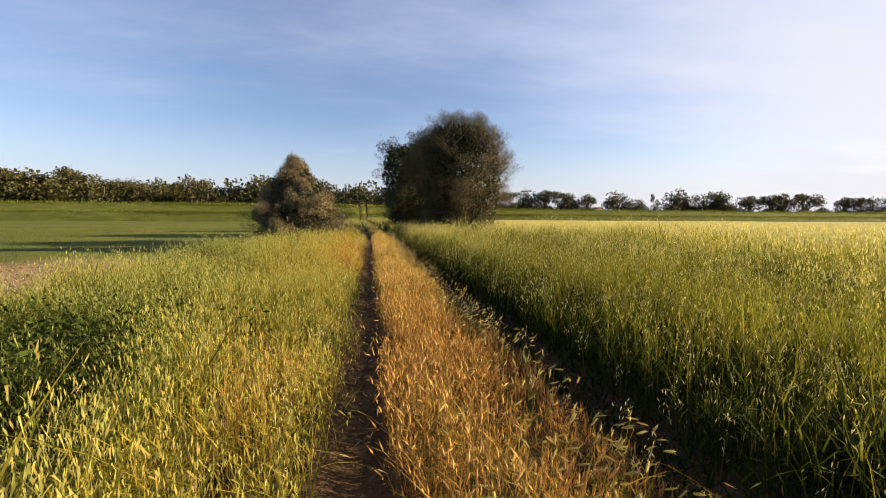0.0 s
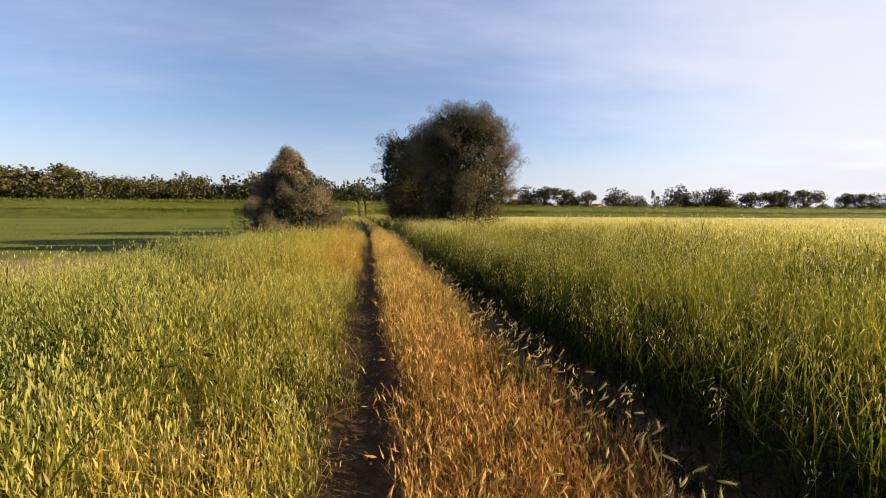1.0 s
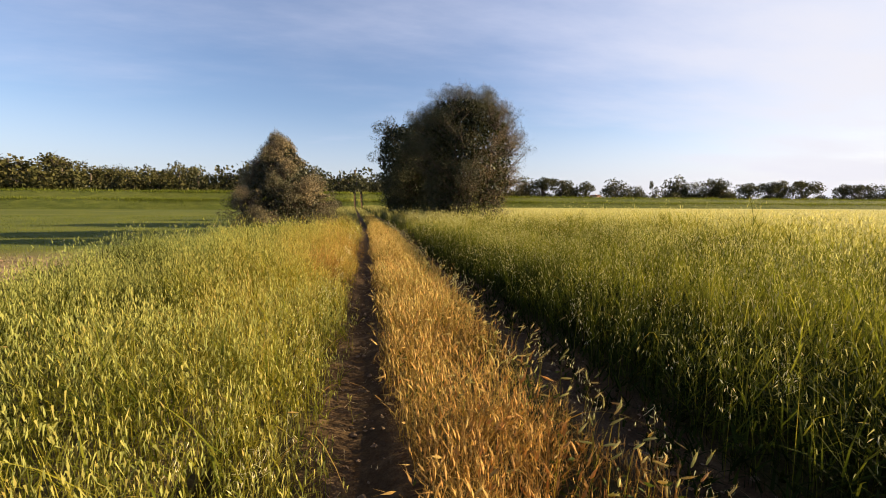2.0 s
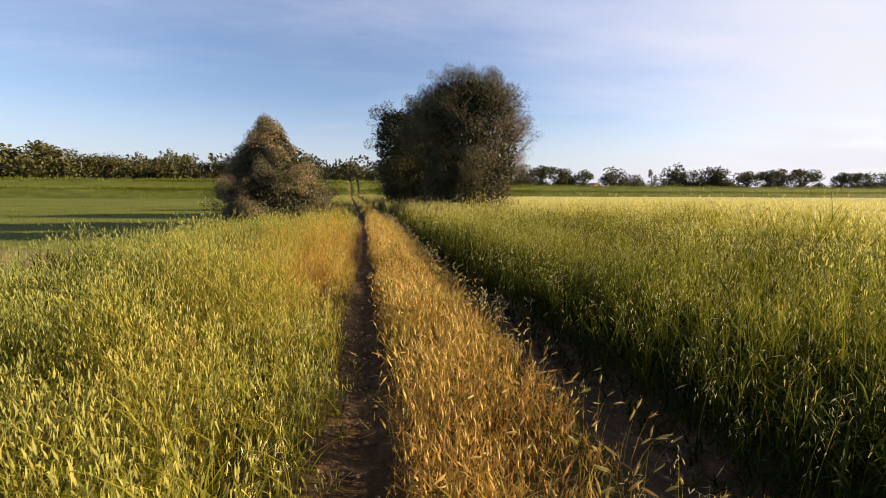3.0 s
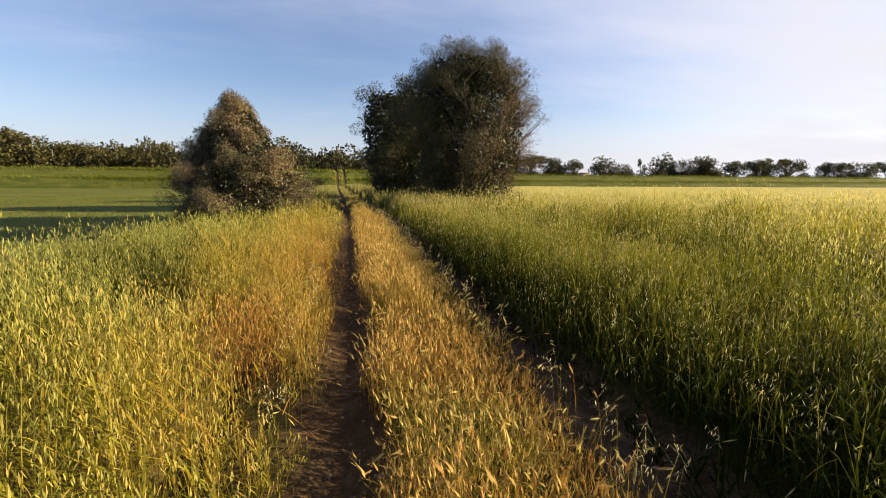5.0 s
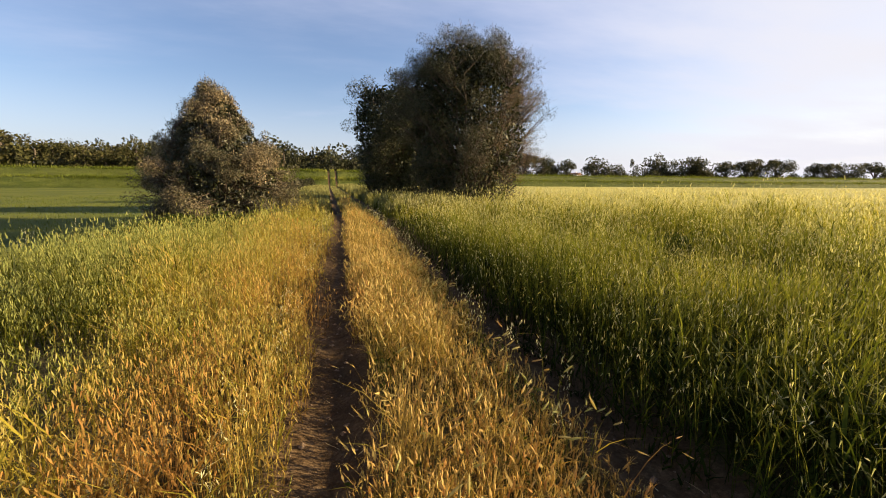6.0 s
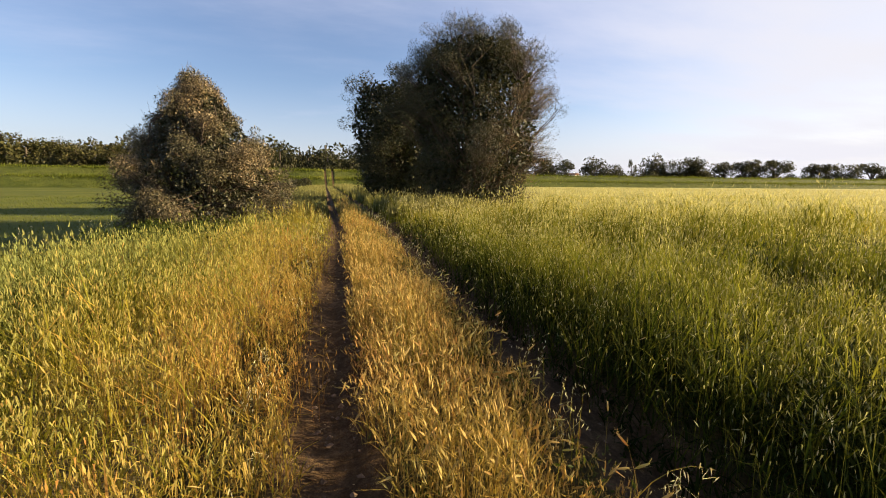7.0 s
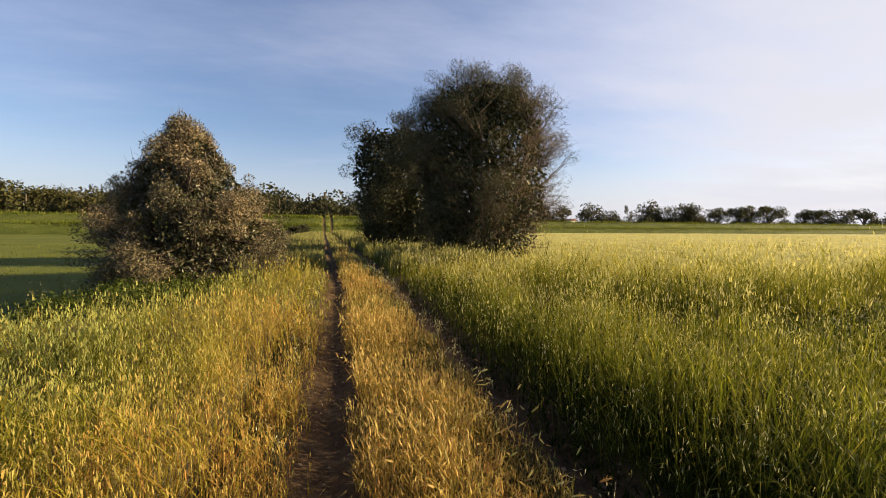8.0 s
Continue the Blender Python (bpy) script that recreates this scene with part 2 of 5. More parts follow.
def grain2(x, y, scale, seed=0, octaves=3):
    """Smooth noise between 0 and 1 over arrays of places."""
    x, y = np.asarray(x, float) / scale, np.asarray(y, float) / scale
    out, weight, total = np.zeros(np.broadcast(x, y).shape), 1.0, 0.0
    for octave in range(octaves):
        table = np.random.default_rng(seed * 17 + octave).random((64, 64))
        xi, yi = np.floor(x).astype(int), np.floor(y).astype(int)
        fx, fy = x - xi, y - yi
        fx, fy = fx * fx * (3 - 2 * fx), fy * fy * (3 - 2 * fy)
        a, b = table[xi % 64, yi % 64], table[(xi + 1) % 64, yi % 64]
        c, d = table[xi % 64, (yi + 1) % 64], table[(xi + 1) % 64, (yi + 1) % 64]
        out = out + weight * ((a * (1 - fx) + b * fx) * (1 - fy) + (c * (1 - fx) + d * fx) * fy)
        total += weight
        x, y, weight = x * 2.03 + 5.3, y * 2.03 + 9.1, weight * 0.5
    return out / total


def step(v, low, high):
    k = np.clip((np.asarray(v, float) - low) / (high - low), 0, 1)
    return k * k * (3 - 2 * k)


def ramp_way(y):
    """How far the track's line has swung to the left at y."""
    return -3.1 * np.clip((np.asarray(y, float) - 22.0) / 100.0, 0, None)


def land(x, y):
    """The height of the ground away from the track."""
    x, y = np.asarray(x, float), np.asarray(y, float)
    s = x - ramp_way(y)
    left = -0.52 * step(-s, 3.9, 6.6) + 0.05 * (grain2(x, y, 3.0, 3) - 0.5)
    right = 0.06 * step(s, 2.0, 3.0) - 0.25 * step(y, 30, 95) * step(s, 3, 12)
    return left + right


def track(x, y):
    """The height of the track's surface: two wheel ruts and the crown between."""
    x, y = np.asarray(x, float), np.asarray(y, float)
    wander = 0.07 * (grain2(0 * y, y, 2.6, 11) - 0.5)
    s = x - ramp_way(y) - wander
    z = 0.02 - 0.075 * np.exp(-(((s - 0.04) / 0.17) ** 2)) - 0.10 * np.exp(-(((s - 1.74) / 0.24) ** 2))
    z = z + 0.012 * (grain2(x, y, 0.20, 12, 2) - 0.5) + 0.045 * (grain2(x, y, 0.55, 13, 2) - 0.5)
    return z


class Bulk:
    """Collects many small faces for one large mesh: places, quads, triangles, ripeness, a pair of surface coordinates."""

    def __init__(self):
        self.v, self.q, self.t, self.ripe, self.uv, self.qm, self.tm, self.count = [], [], [], [], [], [], [], 0

    def put(self, v, q, t, ripe, uv, mat):
        if len(q):
            self.q.append(q + self.count)
            self.qm.append(np.full(len(q), mat))
        if len(t):
            self.t.append(t + self.count)
            self.tm.append(np.full(len(t), mat))
        self.v.append(v)
        self.ripe.append(ripe)
        self.uv.append(uv)
        self.count += len(v)

    def mesh(self, name, mats, smooth=False):
        v = np.concatenate(self.v).astype(np.float32)
        q = np.concatenate(self.q) if self.q else np.zeros((0, 4), int)
        t = np.concatenate(self.t) if self.t else np.zeros((0, 3), int)
        loops = np.concatenate([q.ravel(), t.ravel()]).astype(np.int32)
        starts = np.concatenate([np.arange(len(q)) * 4, len(q) * 4 + np.arange(len(t)) * 3]).astype(np.int32)
        me = bpy.data.meshes.new(name)
        me.vertices.add(len(v))
        me.loops.add(len(loops))
        me.polygons.add(len(starts))
        me.vertices.foreach_set("co", v.ravel())
        me.loops.foreach_set("vertex_index", loops)
        me.polygons.foreach_set("loop_start", starts)
        which = np.concatenate([*self.qm, *self.tm]).astype(np.int32)
        me.polygons.foreach_set("material_index", which)
        me.polygons.foreach_set("use_smooth", np.full(len(starts), smooth))
        ripe = me.attributes.new("ripe", "FLOAT", "POINT")
        ripe.data.foreach_set("value", np.concatenate(self.ripe).astype(np.float32))
        layer = me.uv_layers.new(name="UVMap")
        layer.data.foreach_set("uv", np.concatenate(self.uv)[loops].astype(np.float32).ravel())
        for m in mats:
            me.materials.append(m)
        me.update(calc_edges=True)
        return me


def ribbons(bulk, base, way, length, width, bend, ripe, tone, mat, rows=3, v0=0.0, v1=1.0, face=None, rng=None):
    """Tapered, bent blades: base places, a unit way to grow, a sideways bend as an offset of the tip."""
    n = len(base)
    if not n:
        return None
    if face is None:
        face = rng.random(n) * 2 * np.pi
    side = np.stack([np.cos(face), np.sin(face), np.zeros(n)], 1)
    v, uv = [], []
    for k in range(rows):
        f = k / rows
        centre = base + way * (length * f)[:, None] + bend * (f * f)
        wide = (width * 0.5 * (1 - 0.75 * f ** 1.5))[:, None] * side
        v += [centre - wide, centre + wide]
        uv += [np.stack([tone, np.full(n, v0 + (v1 - v0) * f)], 1)] * 2
    tip = base + way * length[:, None] + bend
    v.append(tip)
    uv.append(np.stack([tone, np.full(n, v1)], 1))
    per = 2 * rows + 1
    start = np.arange(n)[:, None] * per
    q = np.concatenate([start + np.array([2 * k, 2 * k + 1, 2 * k + 3, 2 * k + 2]) for k in range(rows - 1)]) if rows > 1 else np.zeros((0, 4), int)
    t = start + np.array([2 * rows - 2, 2 * rows - 1, 2 * rows])
    bulk.put(np.stack(v, 1).reshape(-1, 3), q, t, np.repeat(ripe, per), np.stack(uv, 1).reshape(-1, 2), mat)
    return tip


def spindles(bulk, base, way, length, radius, ripe, tone, mat):
    """Three-sided ears: a base, a thick middle and a point."""
    n = len(base)
    if not n:
        return
    a = np.cross(way, np.array([0.31, 0.57, 0.76]))
    a /= np.linalg.norm(a, axis=1)[:, None] + 1e-9
    b = np.cross(way, a)
    v = [base]
    for k in range(3):
        turn = 2 * np.pi * k / 3
        v.append(base + way * (length * 0.38)[:, None] + (a * np.cos(turn) + b * np.sin(turn)) * radius[:, None])
    v.append(base + way * length[:, None])
    uv = np.stack([np.stack([tone, np.full(n, f)], 1) for f in (0.0, 0.5, 0.5, 0.5, 1.0)], 1).reshape(-1, 2)
    start = np.arange(n)[:, None] * 5
    t = np.concatenate([start + np.array(f) for f in ((0, 2, 1), (0, 3, 2), (0, 1, 3), (1, 2, 4), (2, 3, 4), (3, 1, 4))])
    bulk.put(np.stack(v, 1).reshape(-1, 3), np.zeros((0, 4), int), t, np.repeat(ripe, 5), uv, mat)


def heads(bulk, base, way, length, radius, ripe, tone, mat):
    """Plump round-sided seed heads: five sides, blunt at both ends."""
    a = np.cross(way, np.array([0.31, 0.57, 0.76]))
    a /= np.linalg.norm(a, axis=1)[:, None] + 1e-9
    b = np.cross(way, a)
    n, rings = len(base), ((0.0, 0.35), (0.18, 0.85), (0.5, 1.0), (0.82, 0.7), (1.0, 0.2))
    v, uv = [], []
    for f, wide in rings:
        for k in range(5):
            turn = 2 * np.pi * k / 5
            v.append(base + way * (length * f)[:, None] + (a * np.cos(turn) + b * np.sin(turn)) * (radius * wide)[:, None])
            uv.append(np.stack([tone, np.full(n, f)], 1))
    start = np.arange(n)[:, None] * 25
    q = np.concatenate([start + np.array([5 * i + k, 5 * i + (k + 1) % 5, 5 * i + 5 + (k + 1) % 5, 5 * i + 5 + k]) for i in range(4) for k in range(5)])
    bulk.put(np.stack(v, 1).reshape(-1, 3), q, np.zeros((0, 3), int), np.repeat(ripe, 25), np.stack(uv, 1).reshape(-1, 2), mat)


def leaves(bulk, place, size, narrow, ripe, tone, mat, rng, droop=0.0):
    """Small pointed leaves, each a bent pair of triangles, turned at random."""
    n = len(place)
    way = rng.normal(size=(n, 3))
    way[:, 2] -= droop
    way /= np.linalg.norm(way, axis=1)[:, None]
    side = np.cross(way, rng.normal(size=(n, 3)))
    side /= np.linalg.norm(side, axis=1)[:, None] + 1e-9
    over = np.cross(way, side)
    half = (size * 0.5)[:, None]
    wide = side * half * narrow
    v = np.stack([place - way * half, place + wide + over * half * 0.12, place + way * half, place - wide + over * half * 0.12], 1).reshape(-1, 3)
    start = np.arange(n)[:, None] * 4
    uv = np.stack([np.stack([tone, np.full(n, f)], 1) for f in (0, 0.5, 1, 0.5)], 1).reshape(-1, 2)
    bulk.put(v, start + np.arange(4), np.zeros((0, 3), int), np.repeat(ripe, 4), uv, mat)


def tubes(lines, sides=5):
    """One mesh of tapered limbs from polylines of (places, radii)."""
    bulk = Bulk()
    for places, radii in lines:
        p, r = np.array(places, float), np.array(radii, float)
        way = np.gradient(p, axis=0)
        way /= np.linalg.norm(way, axis=1)[:, None] + 1e-9
        a = np.cross(way, np.array([0.93, 0.21, 0.3]))
        a /= np.linalg.norm(a, axis=1)[:, None] + 1e-9
        b = np.cross(way, a)
        s = sides if r[0] > 0.03 else 3
        turn = np.arange(s) * 2 * np.pi / s
        v = p[:, None] + (a[:, None] * np.cos(turn)[None, :, None] + b[:, None] * np.sin(turn)[None, :, None]) * r[:, None, None]
        n = len(p)
        i, j = np.meshgrid(np.arange(n - 1), np.arange(s), indexing="ij")
        q = np.stack([i * s + j, i * s + (j + 1) % s, (i + 1) * s + (j + 1) % s, (i + 1) * s + j], -1).reshape(-1, 4)
        bulk.put(v.reshape(-1, 3), q, np.zeros((0, 3), int), np.zeros(n * s), np.zeros((n * s, 2)), 0)
    return bulk


def part(name, data, parent, label=""):
    ob = new(name, data)
    ob.parent = parent
    return tagged(ob, label)


def sheet(name, xs, ys, height, mat, smooth=True):
    """A ground mesh over lines of x and y."""
    x, y = np.meshgrid(xs, ys, indexing="ij")
    bulk = Bulk()
    v = np.stack([x, y, height(x, y)], -1).reshape(-1, 3)
    i, j = np.meshgrid(np.arange(len(xs) - 1), np.arange(len(ys) - 1), indexing="ij")
    m = len(ys)
    q = np.stack([i * m + j, (i + 1) * m + j, (i + 1) * m + j + 1, i * m + j + 1], -1).reshape(-1, 4)
    bulk.put(v, q, np.zeros((0, 3), int), np.zeros(len(v)), np.zeros((len(v), 2)), 0)
    return new(name, bulk.mesh(name, [mat], smooth))


# the ground, the track and the embankment

FOOT, BERM, CREST, END = 117.0, 123.0, 132.0, 150.0


def ground_height(x, y):
    s = x - ramp_way(y)
    sunk = step(s, -0.9, -0.6) * step(-s, -2.9, -2.5)
    return land(x, y) - 0.14 * sunk * step(-y, -FOOT - 3, -FOOT + 3)


xs = np.concatenate([[-2500, -1200, -600, -300, -200, -140, -100, -70, -50], np.arange(-40, -10, 2.0), np.arange(-10, 4, 0.3), np.arange(4, 40, 3.0), [45, 60, 80, 110, 150, 200, 300, 600, 1200, 2500]])
ys = np.concatenate([[-600, -200, -80, -40, -20, -10], np.arange(-6, 40, 0.6), np.arange(40, 160, 4.0), [170, 200, 260, 400, 700, 1300, 2500]])
tagged(sheet("ground", xs, ys, ground_height, m_ground), "green field ground with bare dry soil beside the bank", "ground", kind="structure")

u = np.arange(-0.75, 2.72, 0.055)
v = np.concatenate([np.arange(-30.0, -3, 0.5), np.arange(-3.0, 17, 0.07), np.arange(17, 40, 0.2), np.arange(40, 119, 0.8)])
strip = sheet("dirt_track", u, v, lambda x, y: 0 * x, m_dirt)
co = np.zeros(len(strip.data.vertices) * 3, np.float32)
strip.data.vertices.foreach_get("co", co)
co = co.reshape(-1, 3)
co[:, 0] += ramp_way(co[:, 1])
edge = np.minimum(step(co[:, 0] - ramp_way(co[:, 1]), -0.75, -0.6), step(-(co[:, 0] - ramp_way(co[:, 1])), -2.68, -2.55))
co[:, 2] = track(co[:, 0], co[:, 1]) * edge + land(co[:, 0], co[:, 1]) - 0.06 * (1 - edge)
strip.data.vertices.foreach_set("co", co.ravel())
strip.data.update()
tagged(strip, "dry brown farm track with two wheel ruts", "dirt track", kind="structure")


def bank_profile(x, y):
    top = 4.75 - 0.75 * step(x, -10, 60)
    low = 2.55 - 0.2 * step(x, -10, 60)
    y = y + 1.2 * (grain2(x, y * 0, 18, 31) - 0.5)
    z = np.interp(y, [FOOT, BERM - 1.5, BERM - 0.5, BERM + 2.5], [0, 0.92, 1, 1]) * low + np.interp(y, [BERM + 2.5, CREST - 1.2, CREST], [0, 0.93, 1]) * (top - low) - (top + 0.5) * step(y, CREST + 6, END)
    return z + 0.3 * (grain2(x, y, 2.2, 32) - 0.5) - 0.62 + 0.1 * step(y, FOOT - 1, FOOT + 2)


def ramp_cut(x, y):
    """The two wheel lines that climb the embankment."""
    s = x - ramp_way(y)
    return 0.16 * (np.exp(-(((s - 0.04) / 0.35) ** 2)) + np.exp(-(((s - 1.9) / 0.35) ** 2))) * step(y, FOOT - 1, FOOT + 3)


bx = np.unique(np.concatenate([np.arange(-330, 460, 3.0), np.arange(-40, 40, 0.8), np.arange(-6, 1.5, 0.2)]))
by = np.concatenate([np.arange(FOOT - 2, CREST + 8, 0.6), np.arange(CREST + 8, END + 3, 3)])
embankment = sheet("embankment", bx, by, lambda x, y: bank_profile(x, y) - ramp_cut(x, y), m_turf)
tagged(embankment, "long grassy flood embankment with a stepped slope", "embankment", kind="structure")

# the wheel lines up the embankment
for s0, wide in ((0.04, 0.24), (1.9, 0.24)):
    lane = sheet("track_ramp", np.linspace(-wide, wide, 5), np.arange(FOOT + 0.3, CREST + 5, 0.5), lambda x, y: 0 * x, m_dirt)
    co = np.zeros(len(lane.data.vertices) * 3, np.float32)
    lane.data.vertices.foreach_get("co", co)
    co = co.reshape(-1, 3)
    co[:, 0] += s0 + ramp_way(co[:, 1])
    co[:, 2] = bank_profile(co[:, 0], co[:, 1]) - ramp_cut(co[:, 0], co[:, 1]) + 0.05
    lane.data.vertices.foreach_set("co", co.ravel())
    lane.data.update()
    tagged(lane, "worn wheel line of the track up the grassy embankment", "dirt track", kind="structure")

# grass, crop and weeds


def spread(rng, x0, x1, y0, y1, dense, near, power):
    """Places over a stretch of the plan: dense within the near distance of the walk, thinner beyond. Gives x, y and how coarse."""
    tiles = []
    size = 1.0
    for gx in np.arange(x0, x1, size):
        for gy in np.arange(y0, y1, size):
            cx, cy = gx + size / 2, gy + size / 2
            d = math.hypot(cx - 0.1, (cy - min(max(cy, 1.0), 11.0)) * (3.0 if cy < -1 else 1.0))
            rho = dense * min(1.0, (near / max(d, 0.1)) ** power)
            number = rng.poisson(rho * size * size)
            if number:
                tiles.append(np.stack([gx + rng.random(number) * size, gy + rng.random(number) * size, np.full(number, (dense / rho) ** 0.5)], 1))
    a = np.concatenate(tiles)
    keep = (a[:, 0] < x1) & (a[:, 1] < y1)
    return a[keep].T


def sward(name, label, category, places, height, ripe, seed, ear=0.055, lean=0.16, leaf=0.8, ears=0.85, awn=0, nod=0.5, green=0.0, blade=0.0082, mats=None, thick_ear=0.075, far_ear=1.2, husks=0, husk_size=1.0, open_leaf=0.55):
    """Standing grass or grain: each plant has a stalk, leaves and an ear."""
    rng = np.random.default_rng(seed)
    x, y, coarse = places
    n = len(x)
    bulk = Bulk()
    on_track = (x - ramp_way(y) > -0.7) & (x - ramp_way(y) < 2.6)
    z = np.where(on_track, track(x, y) + land(x, y), land(x, y)) - 0.02
    base = np.stack([x, y, z], 1)
    tone = rng.random(n)
    ripe = np.clip(ripe + rng.normal(0, 0.11, n), 0, 1)
    h = height * (0.5 + 0.56 * rng.random(n) ** 0.7)
    wind = np.stack([-0.04 + 0.14 * (grain2(x, y, 1.6, seed + 1) - 0.5), 0.16 * (grain2(x, y, 1.9, seed + 2) - 0.5), np.zeros(n)], 1)
    bend = (rng.normal(0, lean, (n, 3)) * np.array([1, 1, 0]) + wind) * h[:, None]
    bend[:, 2] = -0.35 * (bend[:, 0] ** 2 + bend[:, 1] ** 2) / np.maximum(h, 0.05)
    up = np.tile([0.0, 0.0, 1.0], (n, 1)) + rng.normal(0, 0.05, (n, 3)) * np.array([1, 1, 0])
    near, far = coarse < 1.12, coarse > 1.5
    for some, rows in ((near, 3), (~near & ~far, 2), (far, 1)):
        tip = ribbons(bulk, base[some], up[some], h[some], 0.0038 * coarse[some], bend[some], np.clip(ripe[some] - green, 0, 1), tone[some], 0, rows, rng=rng)
        if tip is None:
            continue
        m = len(tip)
        way = up[some] + 0.9 * bend[some] / np.maximum(h[some], 0.05)[:, None]
        way[:, 2] -= nod * rng.random(m) ** 2
        way /= np.linalg.norm(way, axis=1)[:, None]
        has = rng.random(m) < ears * (1.0 if rows == 3 else 0.75)
        size = ear * (0.65 + 0.6 * rng.random(m)) * np.sqrt(coarse[some]) * (1.0 if rows == 3 else 1.25)
        thick = size[has] * thick_ear * np.sqrt(coarse[some][has])
        if rows == 3:
            spindles(bulk, tip[has], way[has], size[has], thick, ripe[some][has], tone[some][has], 2)
        else:
            ribbons(bulk, tip[has], way[has], size[has], thick * far_ear, 0 * way[has], ripe[some][has], tone[some][has], 2, rows, rng=rng)
        if awn and rows == 3:
            for _ in range(awn):
                fan = way[has] + rng.normal(0, 0.22, (has.sum(), 3))
                fan /= np.linalg.norm(fan, axis=1)[:, None]
                ribbons(bulk, tip[has] + way[has] * (size[has] * 0.5)[:, None], fan, size[has] * 1.1, np.full(has.sum(), 0.0018), 0 * fan, ripe[some][has], tone[some][has], 2, 1, rng=rng)
        # husks hanging from the upper stalk
        for _ in range(husks if rows > 1 else (husks + 1) // 2):
            f = 0.72 + 0.3 * rng.random(m)
            root = base[some] + up[some] * (h[some] * f)[:, None] + bend[some] * (f * f)[:, None] + rng.normal(0, 0.014, (m, 3))
            hang = np.tile([-0.1, 0.0, -1.0], (m, 1)) + rng.normal(0, 0.3, (m, 3))
            ribbons(bulk, root, hang, husk_size * (0.022 + 0.016 * rng.random(m)), husk_size * 0.0062 * np.sqrt(coarse[some]), 0 * hang, ripe[some], rng.random(m), 2, 1, rng=rng)
        # leaves part-way up the stalk
        for _ in range(2 if rows == 3 else 1):
            pick = rng.random(m) < leaf
            k = pick.sum()
            f = 0.12 + 0.55 * rng.random(k)
            root = base[some][pick] + up[some][pick] * (h[some][pick] * f)[:, None] + bend[some][pick] * (f * f)[:, None]
            turn = rng.random(k) * 2 * np.pi
            out = np.stack([open_leaf * np.cos(turn), open_leaf * np.sin(turn), np.full(k, 0.8)], 1)
            long = h[some][pick] * (0.28 + 0.3 * rng.random(k))
            drop = np.stack([0.35 * np.cos(turn) * long, 0.35 * np.sin(turn) * long, -0.55 * long * rng.random(k)], 1)
            ribbons(bulk, root, out, long, blade * coarse[some][pick], drop, np.clip(ripe[some][pick] - 0.05 - green, 0, 1), rng.random(k), 1, 2, face=turn + np.pi / 2)
    ob = new(name, bulk.mesh(name, mats or [m_stalk, m_blade, m_ear]))
    return tagged(ob, label, category, kind="stuff")


def dips(x, y, spots):
    """Where the stand is trodden or thin: 1 in the middle of a patch, 0 outside."""
    out = np.zeros(len(x))
    ragged = 0.55 * (grain2(x, y, 0.5, 58) - 0.5)
    for cx, cy, rx, ry in spots:
        out = np.maximum(out, 1 - step(np.hypot((x - cx) / rx, (y - cy) / ry) + ragged, 0.55, 1.0))
    return out


rng = np.random.default_rng(5)

# the tall verge on the left of the track, ripening in patches beside the rut
px, py, pc = spread(rng, -6.2, 0.0, -5.0, 30.0, 510, 3.5, 1.7)
s = px - ramp_way(py)
keep = ((s < 0.03 - 0.31 * grain2(px, py, 0.36, 41)) | ((rng.random(len(s)) < 0.05) & (s < 0.12))) & (rng.random(len(s)) > step(-s, 4.4, 5.9 + 0.4 * grain2(px, py, 1.2, 42)))
clump = grain2(px, py, 0.42, 36, 2)
keep = keep & (rng.random(len(px)) < 0.22 + 1.1 * step(clump, 0.30, 0.60))
px, py, pc, s, clump = px[keep], py[keep], pc[keep], s[keep], clump[keep]
tall = 0.32 + 0.32 * step(-s, 0.1, 0.9) - 0.18 * step(-s, 3.6, 5.4)
hollow = np.maximum(0.35 * step(grain2(px, py, 1.3, 39, 2), 0.60, 0.72), dips(px, py, ((-1.05, 11.9, 0.3, 0.5), (-1.0, 10.4, 0.3, 0.4), (-2.45, 2.6, 0.95, 0.8))))
rust = dips(px, py, ((-1.1, 10.1, 0.6, 0.9), (-1.75, 10.9, 0.5, 0.6), (-0.6, 1.9, 0.4, 0.9), (-1.3, 12.8, 0.4, 0.5), (-0.7, 9.2, 0.35, 0.6)))
tall = tall * (0.70 + 0.6 * grain2(px, py, 1.4, 43)) * (1 + 0.8 * (grain2(px, py, 0.75, 35, 2) - 0.5)) * (1 - 0.45 * hollow) * (1 - 0.22 * rust) * (1 + 1.05 * (clump - 0.45))
tall = tall * (1 - 0.5 * step(-s, 1.5, 2.8) * step(py, 14.5, 18.5))
patch = grain2(px, py, 2.4, 44, 2)
# the hollow term darkens the gaps between clumps, shade put into the colour
ripe = 0.14 + 0.30 * (clump - 0.5) + 0.19 * step(py, 1, 6) + 0.06 * step(py, 6, 10) + 0.24 * step(-s, 1.7, 0.3) * (1 - 0.7 * step(py, 12, 17)) * (1 - 0.6 * step(py, 3, 4.5) * (1 - step(py, 7.5, 9))) + 0.6 * (patch - 0.5) + 0.22 * (grain2(px, py, 0.6, 45) - 0.5) - 0.12 * hollow + 0.26 * rust - (0.16 + 0.06 * step(py, 8, 11)) * step(-s, 1.3, 2.4) + 0.18 * step(py, 13, 18) + 0.17 * step(py, 8.0, 10.0) * (1 - step(py, 13.0, 15.5)) * step(-s, 2.0, 0.7)
